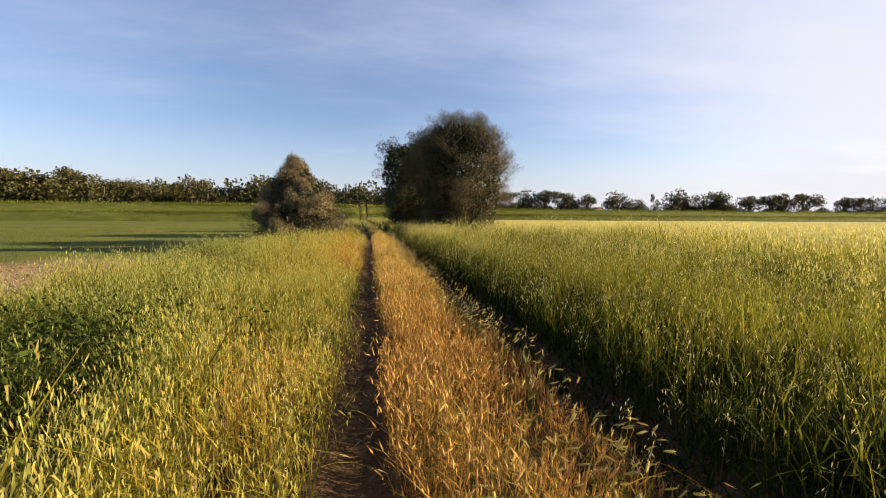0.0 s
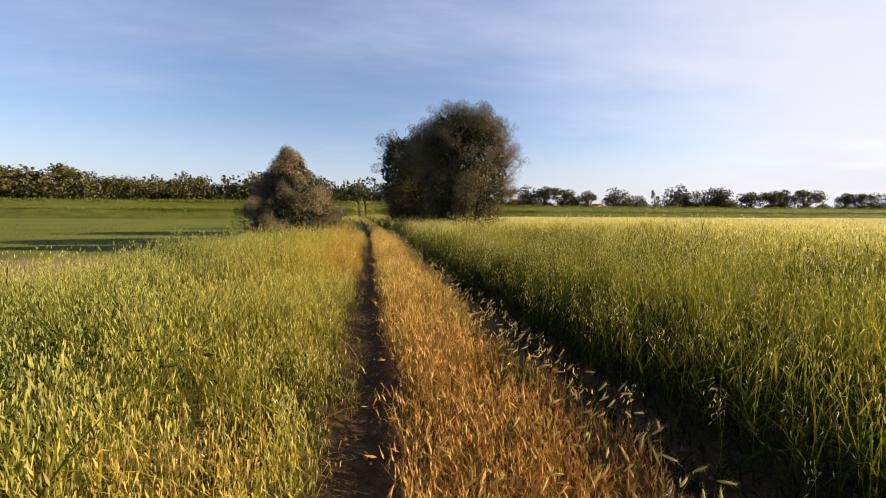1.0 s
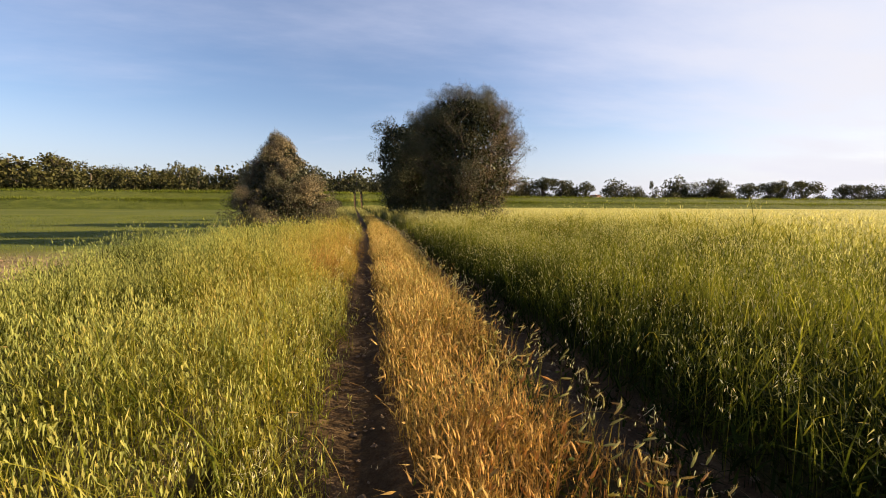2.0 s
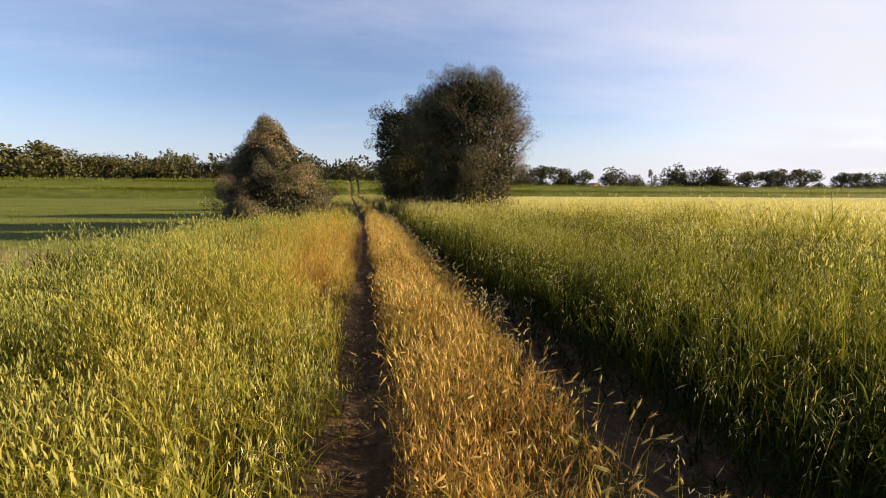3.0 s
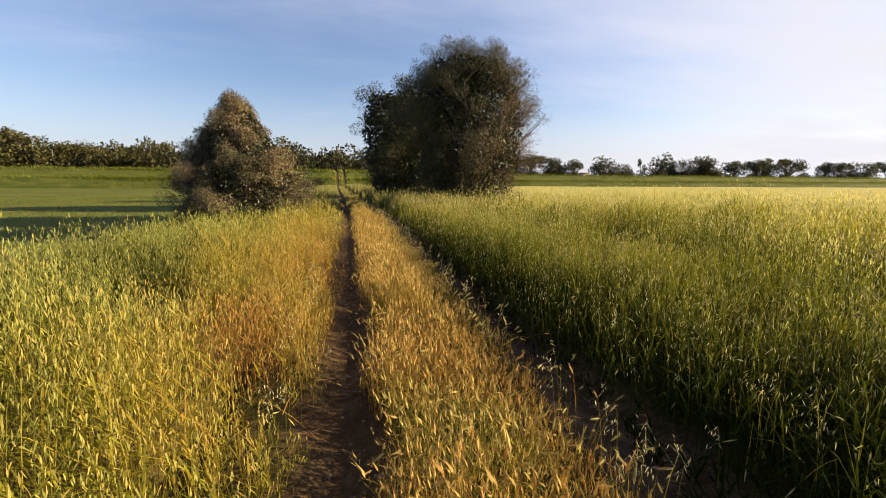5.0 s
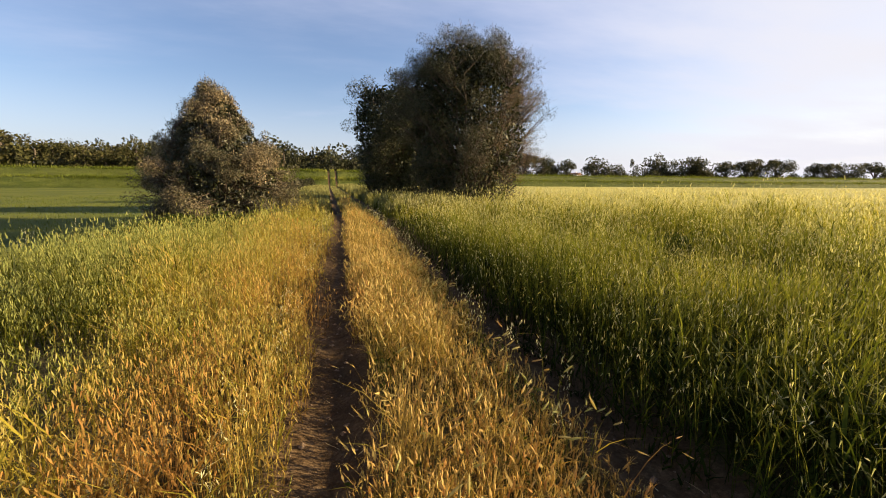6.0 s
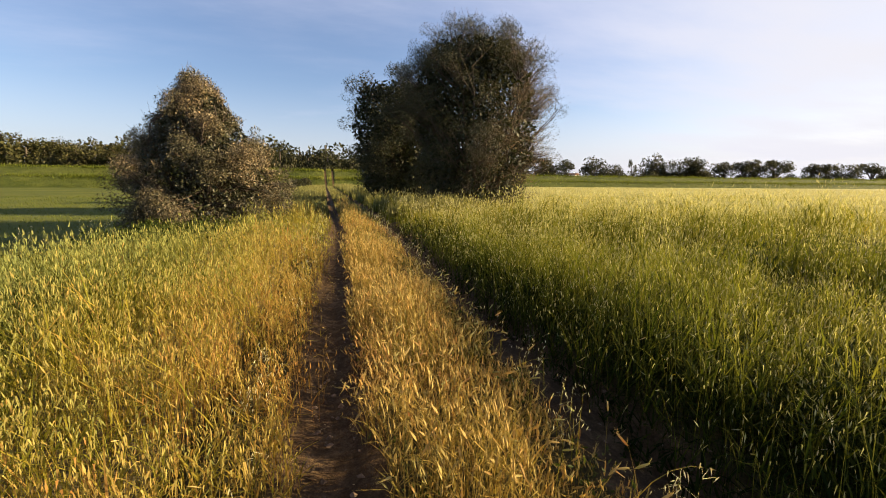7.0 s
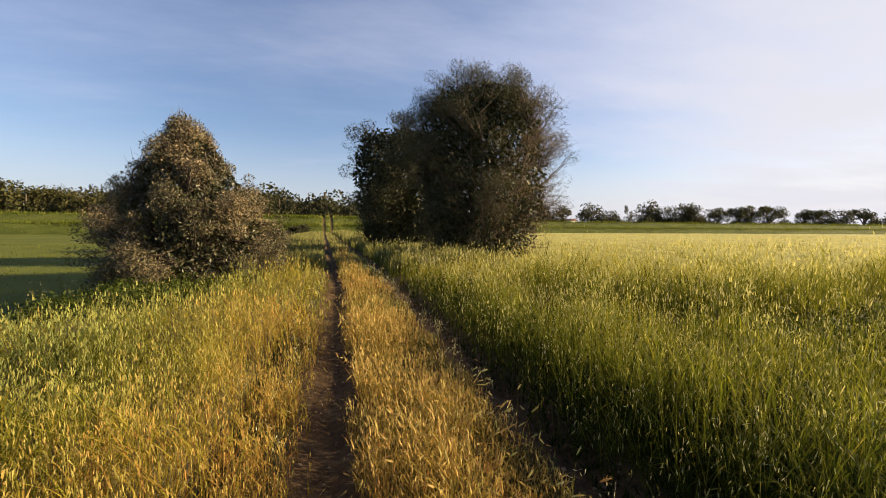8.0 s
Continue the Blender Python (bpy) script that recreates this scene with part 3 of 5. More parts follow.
sward("verge_grass", "tall wild barley and oat grass, green ripening to straw", "grass", (px, py, pc), tall, ripe, 51, 0.043, 0.14, nod=0.5, blade=0.0095, far_ear=2.6, husks=4, husk_size=1.25, leaf=0.62, ears=0.85, green=0.0, thick_ear=0.085, mats=[m_stalk, m_blade, m_verge_ear])

# the low ripe strip between the ruts
px, py, pc = spread(rng, 0.0, 2.0, -4.0, 34.0, 1000, 4.2, 1.6)
s = px - ramp_way(py)
keep = (s > 0.06 + 0.38 * grain2(px, py, 0.32, 46)) & (s < 1.70 - 0.16 * step(py, 2.5, 4.5) - 0.34 * grain2(px, py, 0.5, 47))
px, py, pc, s = px[keep], py[keep], pc[keep], s[keep]
thin = step(grain2(px, py, 0.55, 38, 2), 0.52, 0.68)
keep = rng.random(len(px)) > 0.6 * thin
px, py, pc, s, thin = px[keep], py[keep], pc[keep], s[keep], thin[keep]
tall = (0.34 + 0.11 * step(s, 0.2, 0.5) - 0.31 * step(s, 0.62, 1.25)) * (0.65 + 0.7 * grain2(px, py, 0.7, 48)) * (1 - 0.3 * thin) * (1 + 1.5 * (grain2(px, py, 0.22, 37, 2) - 0.5))
ripe = 0.95 - 0.20 * step(py, 4.5, 8) + 0.5 * (grain2(px, py, 1.5, 49, 2) - 0.5) - 0.3 * step(grain2(px, py, 0.7, 50), 0.6, 0.75)
sward("track_grass", "golden ripe barley grass growing between the wheel ruts", "grass", (px, py, pc), tall, ripe, 52, 0.054, 0.17, 0.45, 0.8, 4, 1.7, thick_ear=0.105, husks=1, mats=[m_strip_stalk, m_strip_stalk, m_strip_ear])

# the grain field on the right
TALL = ((4.7, 18.4, 1.2, 1.0), (6.1, 17.0, 1.3, 1.0), (7.6, 16.2, 1.4, 1.0), (9.6, 16.0, 1.6, 1.0), (12.0, 17.2, 2.0, 1.0), (6.9, 13.6, 0.8, 0.9), (6.8, 11.8, 0.9, 1.2), (7.4, 9.6, 0.8, 1.0), (8.4, 6.4, 1.3, 0.8))
px, py, pc = spread(rng, 1.7, 30.0, -5.0, 34.0, 420, 4.0, 1.8)
more = spread(rng, 3.0, 14.0, 5.0, 20.0, 330, 6.0, 1.2)
more = more[:, dips(more[0], more[1], TALL) > 0.2]
px, py, pc = np.concatenate([px, more[0]]), np.concatenate([py, more[1]]), np.concatenate([pc, more[2] * 1.2])
s = px - ramp_way(py)
near = 0.34 * step(py, 7.8, 10.0)
keep = (s > 1.84 - near + 0.24 * grain2(px, py, 0.6, 53)) & (rng.random(len(s)) > 0.5 * (1 - step(s + 2 * near, 2.4, 3.4)))
px, py, pc, s, near = px[keep], py[keep], pc[keep], s[keep], near[keep]
# trodden hollows wind through the stand, with a taller edge behind them
SPOTS = ((4.1, 16.7, 0.8, 0.6), (5.1, 15.5, 0.9, 0.6), (6.3, 14.7, 1.1, 0.55), (8.0, 14.5, 1.3, 0.5), (10.6, 15.6, 1.6, 0.55), (5.3, 12.6, 0.6, 0.9), (5.3, 10.9, 0.5, 0.9), (5.9, 8.4, 0.5, 0.7), (6.2, 4.8, 1.3, 0.5), (8.8, 10.6, 1.6, 0.5), (4.0, 7.0, 0.4, 0.3))
hollow = dips(px, py, [(cx, cy, rx * 1.4, ry * 1.9) for cx, cy, rx, ry in SPOTS])
behind = dips(px, py, TALL) * (1 - hollow)
keep = rng.random(len(px)) > 0.92 * hollow
px, py, pc, s, near, hollow, behind = px[keep], py[keep], pc[keep], s[keep], near[keep], hollow[keep], behind[keep]
tall = (0.60 + 0.20 * step(s + near, 1.85, 2.6)) * (0.72 + 0.55 * grain2(px, py, 1.1, 55)) * (1 - 0.85 * hollow) * (1 + 0.36 * behind) * (1 + 1.1 * (grain2(px, py, 0.45, 59) - 0.5))
# ripe drops towards the track, in hollows and tall stands: painted shade
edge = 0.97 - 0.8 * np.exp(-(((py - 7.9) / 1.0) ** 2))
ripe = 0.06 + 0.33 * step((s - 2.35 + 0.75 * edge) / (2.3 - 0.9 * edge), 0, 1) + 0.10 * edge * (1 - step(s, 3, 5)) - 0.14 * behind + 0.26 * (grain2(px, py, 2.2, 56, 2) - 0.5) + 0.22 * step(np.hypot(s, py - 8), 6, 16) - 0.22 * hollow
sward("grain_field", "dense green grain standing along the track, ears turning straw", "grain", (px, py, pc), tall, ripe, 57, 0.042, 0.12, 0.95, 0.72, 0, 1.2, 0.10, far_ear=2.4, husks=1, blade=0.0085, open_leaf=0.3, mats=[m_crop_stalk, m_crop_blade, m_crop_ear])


# leafy growth at the foot of the grain, hanging over the rut
px, py, pc = spread(rng, 1.4, 4.0, -4.0, 22.0, 310, 3.4, 1.7)
s = px - ramp_way(py)
keep = (s > 1.46 + 0.10 * step(py, 3.5, 5) + 0.3 * grain2(px, py, 0.45, 68)) & (rng.random(len(s)) > step(s, 2.8, 3.9))
px, py, pc, s = px[keep], py[keep], pc[keep], s[keep]
more = spread(rng, 3.0, 13.0, 3.0, 19.0, 330, 6.0, 1.3)
more = more[:, dips(more[0], more[1], [(cx, cy, rx * 1.4, ry * 1.9) for cx, cy, rx, ry in SPOTS]) > 0.3]
px, py, pc, s = np.concatenate([px, more[0]]), np.concatenate([py, more[1]]), np.concatenate([pc, more[2]]), np.concatenate([s, 1.75 + 0 * more[0]])
# the dark leaf colour paints shade onto the grain's foot and hollows
sward("grain_foot", "leafy undergrowth at the foot of the grain, coloured dark as shade", "grass", (px, py, pc), (0.17 + 0.36 * step(s, 1.65, 2.3)) * (0.7 + 0.6 * grain2(px, py, 0.5, 69)), np.full(len(px), 0.05), 58, 0.03, 0.3, 1.0, 0.05, 0, 0.3, 0.0, 0.016, mats=[m_shade_leaf, m_shade_leaf, m_ear])


# the leaves of the grain's lower half, close enough to keep the sun off its foot, and coloured as if shaded
px, py, pc = spread(rng, 2.1, 9.0, -3.0, 17.0, 210, 4.0, 1.5)
s = px - ramp_way(py)
keep = (s > 2.15) & (rng.random(len(s)) > 0.9 * dips(px, py, SPOTS))
px, py, pc = px[keep], py[keep], pc[keep]
sward("grain_leaves", "dense green leaves low among the grain stalks, coloured as if shaded", "grain", (px, py, pc), 0.50 * (0.75 + 0.5 * grain2(px, py, 0.8, 95)), np.full(len(px), 0.20), 96, 0.03, 0.2, 1.0, 0.0, 0, 0.3, 0.0, 0.018, open_leaf=0.35, mats=[m_shade_leaf, m_shade_leaf, m_crop_ear])


def far_crop():
    """The rest of the field: a rough sheet of ears, with more standing ears upon it."""
    gx = np.concatenate([np.arange(3.5, 30, 0.5), np.arange(30, 110, 2.5), np.arange(110, 460, 14)])
    gy = np.concatenate([np.arange(-12, 14, 1.0), np.arange(14, 50, 0.5), np.arange(50, 112, 1.5)])

    def top(x, y):
        far = np.hypot(x, np.maximum(y - 11, 0))
        rise = step(far, 11, 19)
        return land(x, y) - 0.35 * (1 - rise) + 0.25 * rise + 0.27 * step(far, 15, 25) + 0.14 * (grain2(x, y, 0.9, 61) - 0.5) * rise + 0.1 * (grain2(x, y, 7, 62) - 0.5) * rise

    m, n = material("ear_sheet")
    where = n.add("ShaderNodeTexCoord").outputs["Object"]
    fine, mid, wide = n.noise(where, 7, 5, 0.7), n.noise(where, 0.7, 4, 0.6), n.noise(where, 0.07, 3, 0.5, (0.35, 1, 1))
    colour = n.ramp(n.math("ADD", n.math("MULTIPLY", fine, 0.5), n.math("MULTIPLY", mid, 0.5)), [(0.35, (0.17, 0.175, 0.036)), (0.5, (0.33, 0.325, 0.115)), (0.66, (0.46, 0.44, 0.20))])
    colour = n.mix(n.math("MULTIPLY", n.smooth(wide, 0.4, 0.65), 0.5), colour, (0.35, 0.33, 0.12, 1))
    finish(n, colour, 0.85, n.math("ADD", fine, mid), 1.0, 0.2, 0.15)
    field = sheet("far_grain", gx, gy, top, m)
    tagged(field, "wide field of grain turning yellow", "grain", kind="stuff")
    rng = np.random.default_rng(63)
    bulk = Bulk()
    n = 28000
    far = 15 + 95 * rng.random(n) ** 1.7
    turn = np.radians(-3 + 72 * rng.random(n))
    x, y = far * np.sin(turn), 8 + far * np.cos(turn)
    ok = (x > 4) & (y < 111) & (x - ramp_way(y) > 2.5)
    x, y, far = x[ok], y[ok], far[ok]
    z = top(x, y) - 0.1
    up = np.tile([0.0, 0.0, 1.0], (len(x), 1))
    ripe = np.clip(0.26 + 0.3 * (grain2(x, y, 6, 64) - 0.5) + rng.normal(0, 0.12, len(x)), 0, 1)
    ribbons(bulk, np.stack([x, y, z], 1), up, 0.2 + 0.14 * rng.random(len(x)), 0.0005 * far + 0.004, rng.normal(0, 0.05, (len(x), 3)), ripe, rng.random(len(x)), 0, 2, rng=rng)
    tagged(new("far_grain_ears", bulk.mesh("far_grain_ears", [m_ear])), "ears standing above the yellowing grain field", "grain", kind="stuff")


far_crop()


def weeds():
    """Broad-leaved weeds on the slope of the bank."""
    rng = np.random.default_rng(71)
    bulk = Bulk()
    for k in range(330):
        x, y = -4.2 - 2.1 * rng.random(), -1.0 + 27 * rng.random()
        if k < 90:
            x, y = -2.5 + 0.5 * rng.normal(), 2.6 + 0.5 * rng.normal()
        elif grain2(np.array([x]), np.array([y]), 1.8, 72)[0] < 0.43:
            continue
        tall, n = (0.42 if k < 90 else 0.25) + 0.22 * rng.random(), 60
        f = rng.random(n)
        place = np.stack([x + rng.normal(0, 0.13, n), y + rng.normal(0, 0.13, n), land(np.full(n, x), np.full(n, y)) + 0.03 + tall * f], 1)
        leaves(bulk, place, 0.035 + 0.04 * rng.random(n), 0.42, rng.random(n), rng.random(n), 0, rng)
        root = np.array([[x, y, float(land(x, y)) - 0.02]]).repeat(4, 0)
        ribbons(bulk, root, np.tile([0.0, 0, 1], (4, 1)) + rng.normal(0, 0.15, (4, 3)), np.full(4, tall), np.full(4, 0.008), np.zeros((4, 3)), rng.random(4), rng.random(4), 0, 2, rng=rng)
    # rank growth under the shrub
    for k in range(90):
        x, y = -6.0 + 3.2 * rng.random(), 18.6 + 3.4 * rng.random()
        tall, n = 0.2 + 0.3 * rng.random(), 55
        place = np.stack([x + rng.normal(0, 0.16, n), y + rng.normal(0, 0.16, n), float(land(x, y)) + 0.05 + tall * rng.random(n)], 1)
        leaves(bulk, place, 0.06 + 0.06 * rng.random(n), 0.36, rng.random(n), rng.random(n), 0, rng)
        root = np.array([[x, y, float(land(x, y)) - 0.02]]).repeat(5, 0)
        ribbons(bulk, root, np.tile([0.0, 0, 1], (5, 1)) + rng.normal(0, 0.15, (5, 3)), np.full(5, tall), np.full(5, 0.012), np.zeros((5, 3)), rng.random(5), rng.random(5), 0, 2, rng=rng)
    tagged(new("bank_weeds", bulk.mesh("bank_weeds", [m_weed])), "dark green broad-leaved weeds on the bank's slope", "weeds", kind="stuff")


weeds()


def strip_weeds():
    """Low green leafy weeds among the ripe grass between the ruts."""
    rng = np.random.default_rng(73)
    bulk = Bulk()
    spots = [(0.42, 4.5), (0.55, 4.65), (0.36, 4.85), (0.40, 10.2), (0.48, 10.5), (0.36, 10.8), (1.0, 3.6), (1.05, 6.1)]
    spots += [(0.3 + 1.0 * rng.random(), -0.6 + 22 * rng.random()) for _ in range(46)]
    for x, y in spots:
        x += float(ramp_way(y))
        z = float(track(x, y)) + float(land(x, y))
        n = 46
        tall = 0.14 + 0.14 * rng.random()
        place = np.stack([x + rng.normal(0, 0.07, n), y + rng.normal(0, 0.09, n), z + 0.02 + tall * rng.random(n)], 1)
        leaves(bulk, place, 0.022 + 0.026 * rng.random(n), 0.4, np.clip(rng.normal(0.75, 0.25, n), 0, 1), rng.random(n), 0, rng)
        root = np.array([[x, y, z - 0.02]]).repeat(5, 0) + rng.normal(0, 0.04, (5, 3)) * np.array([1, 1, 0])
        ribbons(bulk, root, np.tile([0.0, 0, 1], (5, 1)) + rng.normal(0, 0.2, (5, 3)), np.full(5, tall), np.full(5, 0.006), np.zeros((5, 3)), rng.random(5), rng.random(5), 0, 2, rng=rng)
    tagged(new("leafy_weeds", bulk.mesh("leafy_weeds", [m_weed])), "low green leafy weeds among the ripe grass", "weeds", kind="stuff")


strip_weeds()


def grain_weeds():
    """Clumps of dark leafy weeds that have grown up through the grain."""
    rng = np.random.default_rng(79)
    bulk = Bulk()
    for cx, cy, rx, ry, count in ((5.9, 14.3, 0.9, 0.5, 34), (7.6, 14.7, 1.2, 0.5, 40), (4.7, 12.3, 0.35, 0.5, 16), (5.0, 11.3, 0.4, 0.6, 18), (3.8, 16.0, 0.5, 0.5, 14), (4.7, 15.1, 0.5, 0.4, 14), (10.0, 15.2, 1.2, 0.6, 30), (6.8, 9.2, 0.5, 0.5, 14), (8.2, 6.0, 0.7, 0.5, 16)):
        for _ in range(count // 2):
            x, y = cx + rx * rng.normal() * 0.6, cy + ry * rng.normal() * 0.6
            tall, n = 0.20 + 0.20 * rng.random(), 50
            z = float(land(x, y))
            place = np.stack([x + rng.normal(0, 0.11, n), y + rng.normal(0, 0.11, n), z + tall * (0.2 + 0.8 * rng.random(n) ** 0.7)], 1)
            leaves(bulk, place, 0.05 + 0.06 * rng.random(n), 0.3, np.clip(rng.normal(0.3, 0.25, n), 0, 1), rng.random(n), 0, rng)
            root = np.array([[x, y, z - 0.02]]).repeat(5, 0) + rng.normal(0, 0.05, (5, 3)) * np.array([1, 1, 0])
            ribbons(bulk, root, np.tile([0.0, 0, 1], (5, 1)) + rng.normal(0, 0.12, (5, 3)), np.full(5, tall), np.full(5, 0.010), np.zeros((5, 3)), rng.random(5), rng.random(5), 0, 2, rng=rng)
    tagged(new("grain_weeds", bulk.mesh("grain_weeds", [m_weed])), "dark green leafy weeds grown up through the grain", "weeds", kind="stuff")


grain_weeds()


def lodged():
    """Long stalks that have bent over and arch out of the stand."""
    rng = np.random.default_rng(74)
    bulk = Bulk()
    for count, s0, s1, high, mean in ((420, 2.0, 5.0, 0.52, 0.5), (420, -3.6, -0.15, 0.40, 0.68), (160, 0.3, 1.3, 0.24, 0.8)):
        y = -0.6 + 20 * rng.random(count) ** 1.1
        s = s0 + (s1 - s0) * rng.random(count)
        x = s + ramp_way(y)
        start = high * (0.45 + 0.45 * rng.random(count)) * np.where(s > 0, step(s, 1.2 if s0 > 1 else -0.5, 2.5 if s0 > 1 else 0.3), 1)
        turn = np.where(s > 1.5, np.pi, 0) + rng.normal(0, 0.9, count)
        way = np.stack([0.8 * np.cos(turn), 0.8 * np.sin(turn), 0.75 + 0.3 * rng.random(count)], 1)
        long = 0.22 + 0.28 * rng.random(count)
        fall = np.stack([0.25 * np.cos(turn) * long, 0.25 * np.sin(turn) * long, -(0.6 + 0.8 * rng.random(count)) * long], 1)
        ripe = np.clip(mean + rng.normal(0, 0.12, count), 0, 1)
        tone = 0.5 + 0.5 * rng.random(count)
        base = np.stack([x, y, land(x, y) + start], 1)
        tip = ribbons(bulk, base, way, long, np.full(count, 0.0055), fall, ripe, tone, 0, 5, rng=rng)
        end = way * long[:, None] + 2 * fall
        end /= np.linalg.norm(end, axis=1)[:, None]
        spindles(bulk, tip, end, 0.05 + 0.03 * rng.random(count), np.full(count, 0.0042), ripe, tone, 1)
    tagged(new("lodged_stalks", bulk.mesh("lodged_stalks", [m_stalk, m_ear])), "bent pale stalks arching out of the grass and grain", "grass", kind="stuff")


lodged()


def foxtails():
    """Plump awned heads of barley grass that nod over the edge of the strip."""
    rng = np.random.default_rng(83)
    bulk = Bulk()
    count = 760
    y = -0.7 + 15 * rng.random(count) ** 1.5
    s = np.where(rng.random(count) < 0.55, 1.22 + 0.16 * rng.normal(size=count), 0.3 + 0.9 * rng.random(count))
    x = s + ramp_way(y)
    tall = 0.20 + 0.16 * rng.random(count) + 0.08 * step(-s, -1.0, -0.4)
    turn = rng.normal(0, 1.1, count)
    bend = np.stack([np.cos(turn), np.sin(turn), np.zeros(count)], 1) * (0.10 * rng.random(count))[:, None]
    base = np.stack([x, y, track(x, y) + land(x, y) - 0.02], 1)
    up = np.tile([0.0, 0.0, 1.0], (count, 1))
    ripe = np.clip(0.55 + 0.2 * rng.normal(size=count), 0, 1)
    tone = 0.4 + 0.6 * rng.random(count)
    tip = ribbons(bulk, base, up, tall, np.full(count, 0.0042), bend, ripe, tone, 0, 3, rng=rng)
    way = np.stack([np.cos(turn), np.sin(turn), 1.2 - 1.3 * rng.random(count)], 1)
    way /= np.linalg.norm(way, axis=1)[:, None]
    size = 0.045 + 0.025 * rng.random(count)
    heads(bulk, tip, way, size, size * 0.095, ripe, tone, 1)
    for k in range(14):
        fan = way + rng.normal(0, 0.35, (count, 3))
        fan /= np.linalg.norm(fan, axis=1)[:, None]
        ribbons(bulk, tip + way * (size * (0.1 + 0.06 * k))[:, None], fan, size * 0.6, np.full(count, 0.0017), 0 * fan, ripe, tone, 1, 1, rng=rng)
    tagged(new("foxtails", bulk.mesh("foxtails", [m_stalk, m_ear])), "plump awned barley-grass heads nodding beside the rut", "grass", kind="stuff")


foxtails()


def field_blades():
    """Short young crop and turf, where the field and the embankment come near enough to show it."""
    rng = np.random.default_rng(75)
    bulk = Bulk()
    n = 15000
    x, y = -7 - 40 * rng.random(n) ** 1.4, 4 + 62 * rng.random(n) ** 1.2
    ok = (x + 7.0 * grain2(x, y, 2.9, 76) < -9.0) | (rng.random(n) < step(y, 12, 26))
    x, y = x[ok], y[ok]
    z = land(x, y)
    far = np.hypot(x, y)
    up = np.tile([0.0, 0.0, 1.0], (len(x), 1)) + rng.normal(0, 0.25, (len(x), 3)) * np.array([1, 1, 0])
    ribbons(bulk, np.stack([x, y, z], 1), up, 0.05 + 0.07 * rng.random(len(x)), 0.007 + 0.0006 * far, rng.normal(0, 0.03, (len(x), 3)), 0.25 + rng.random(len(x)) * 0.4, rng.random(len(x)), 0, 2, rng=rng)
    tagged(new("young_crop", bulk.mesh("young_crop", [m_bank])), "short young green crop on the flat field", "crop", kind="stuff")
    bulk = Bulk()
    n = 60000
    x = np.where(rng.random(n) < 0.35, -60 + 110 * rng.random(n), -150 + 400 * rng.random(n))
    brow = rng.random(n) < 0.75
    y = np.where(brow, np.where(rng.random(n) < 0.5, BERM - 0.9, CREST - 0.5) + 0.75 * rng.normal(0, 1, n), FOOT + 17 * rng.random(n))
    s = x - ramp_way(y)
    ok = (np.abs(s - 0.04) > 0.45) & (np.abs(s - 1.9) > 0.45)
    x, y, brow = x[ok], y[ok], brow[ok]
    up = np.tile([0.0, 0.0, 1.0], (len(x), 1))
    tuft = 0.5 + grain2(x, y, 9, 78)
    # brow blades get a paler colour, pale grass with sunlight painted in
    ribbons(bulk, np.stack([x, y, bank_profile(x, y) - 0.05], 1), up, (0.2 + 0.35 * rng.random(len(x)) ** 2 + 0.22 * brow) * tuft, 0.07 + 0.08 * rng.random(len(x)), rng.normal(0, 0.16, (len(x), 3)), np.clip(0.2 * rng.random(len(x)) + 0.25 * grain2(x, y, 14, 77) + 0.3 * brow + 0.6 * np.exp(-(((x - ramp_way(y) - 1.0) / 3.0) ** 2)), 0, 1), rng.random(len(x)), 0, 1, rng=rng)
    tagged(new("embankment_grass", bulk.mesh("embankment_grass", [m_bank])), "rough grass tufts on the flood embankment", "grass", kind="stuff")


field_blades()


def far_verge():
    """The verges and the crown of the track farther on, up to the embankment."""
    rng = np.random.default_rng(85)
    bulk = Bulk()
    n = 34000
    y = 24 + 94 * rng.random(n) ** 1.9
    s = -5.5 + 11.5 * rng.random(n)
    keep = (np.abs(s - 0.04) > 0.2 + 0.1 * rng.random(n)) & (np.abs(s - 1.74) > 0.16 + 0.1 * rng.random(n)) & ((s > 0) | (y > 27))
    y, s = y[keep], s[keep]
    x = s + ramp_way(y)
    middle = (s > 0) & (s < 1.75)
    tall = np.where(middle, 0.22, np.where(s < 0, 0.5, 0.66)) * (0.3 + 1.3 * grain2(x, y, 2.2, 86, 2)) * (0.7 + 0.5 * rng.random(len(x)))
    ripe = np.clip(np.where(middle, 0.46, 0.33) + 0.4 * (grain2(x, y, 3.5, 87) - 0.5) + rng.normal(0, 0.1, len(x)), 0, 1)
    z = np.where((s > -0.7) & (s < 2.6), track(x, y) + land(x, y), land(x, y)) - 0.02
    up = np.tile([0.0, 0.0, 1.0], (len(x), 1))
    ribbons(bulk, np.stack([x, y, z], 1), up, tall, 0.016 + 0.0011 * y, rng.normal(0, 0.09, (len(x), 3)), ripe, rng.random(len(x)), 0, 2, rng=rng)
    tagged(new("far_verge", bulk.mesh("far_verge", [m_rough])), "rough grass along the track towards the embankment", "grass", kind="stuff")


far_verge()


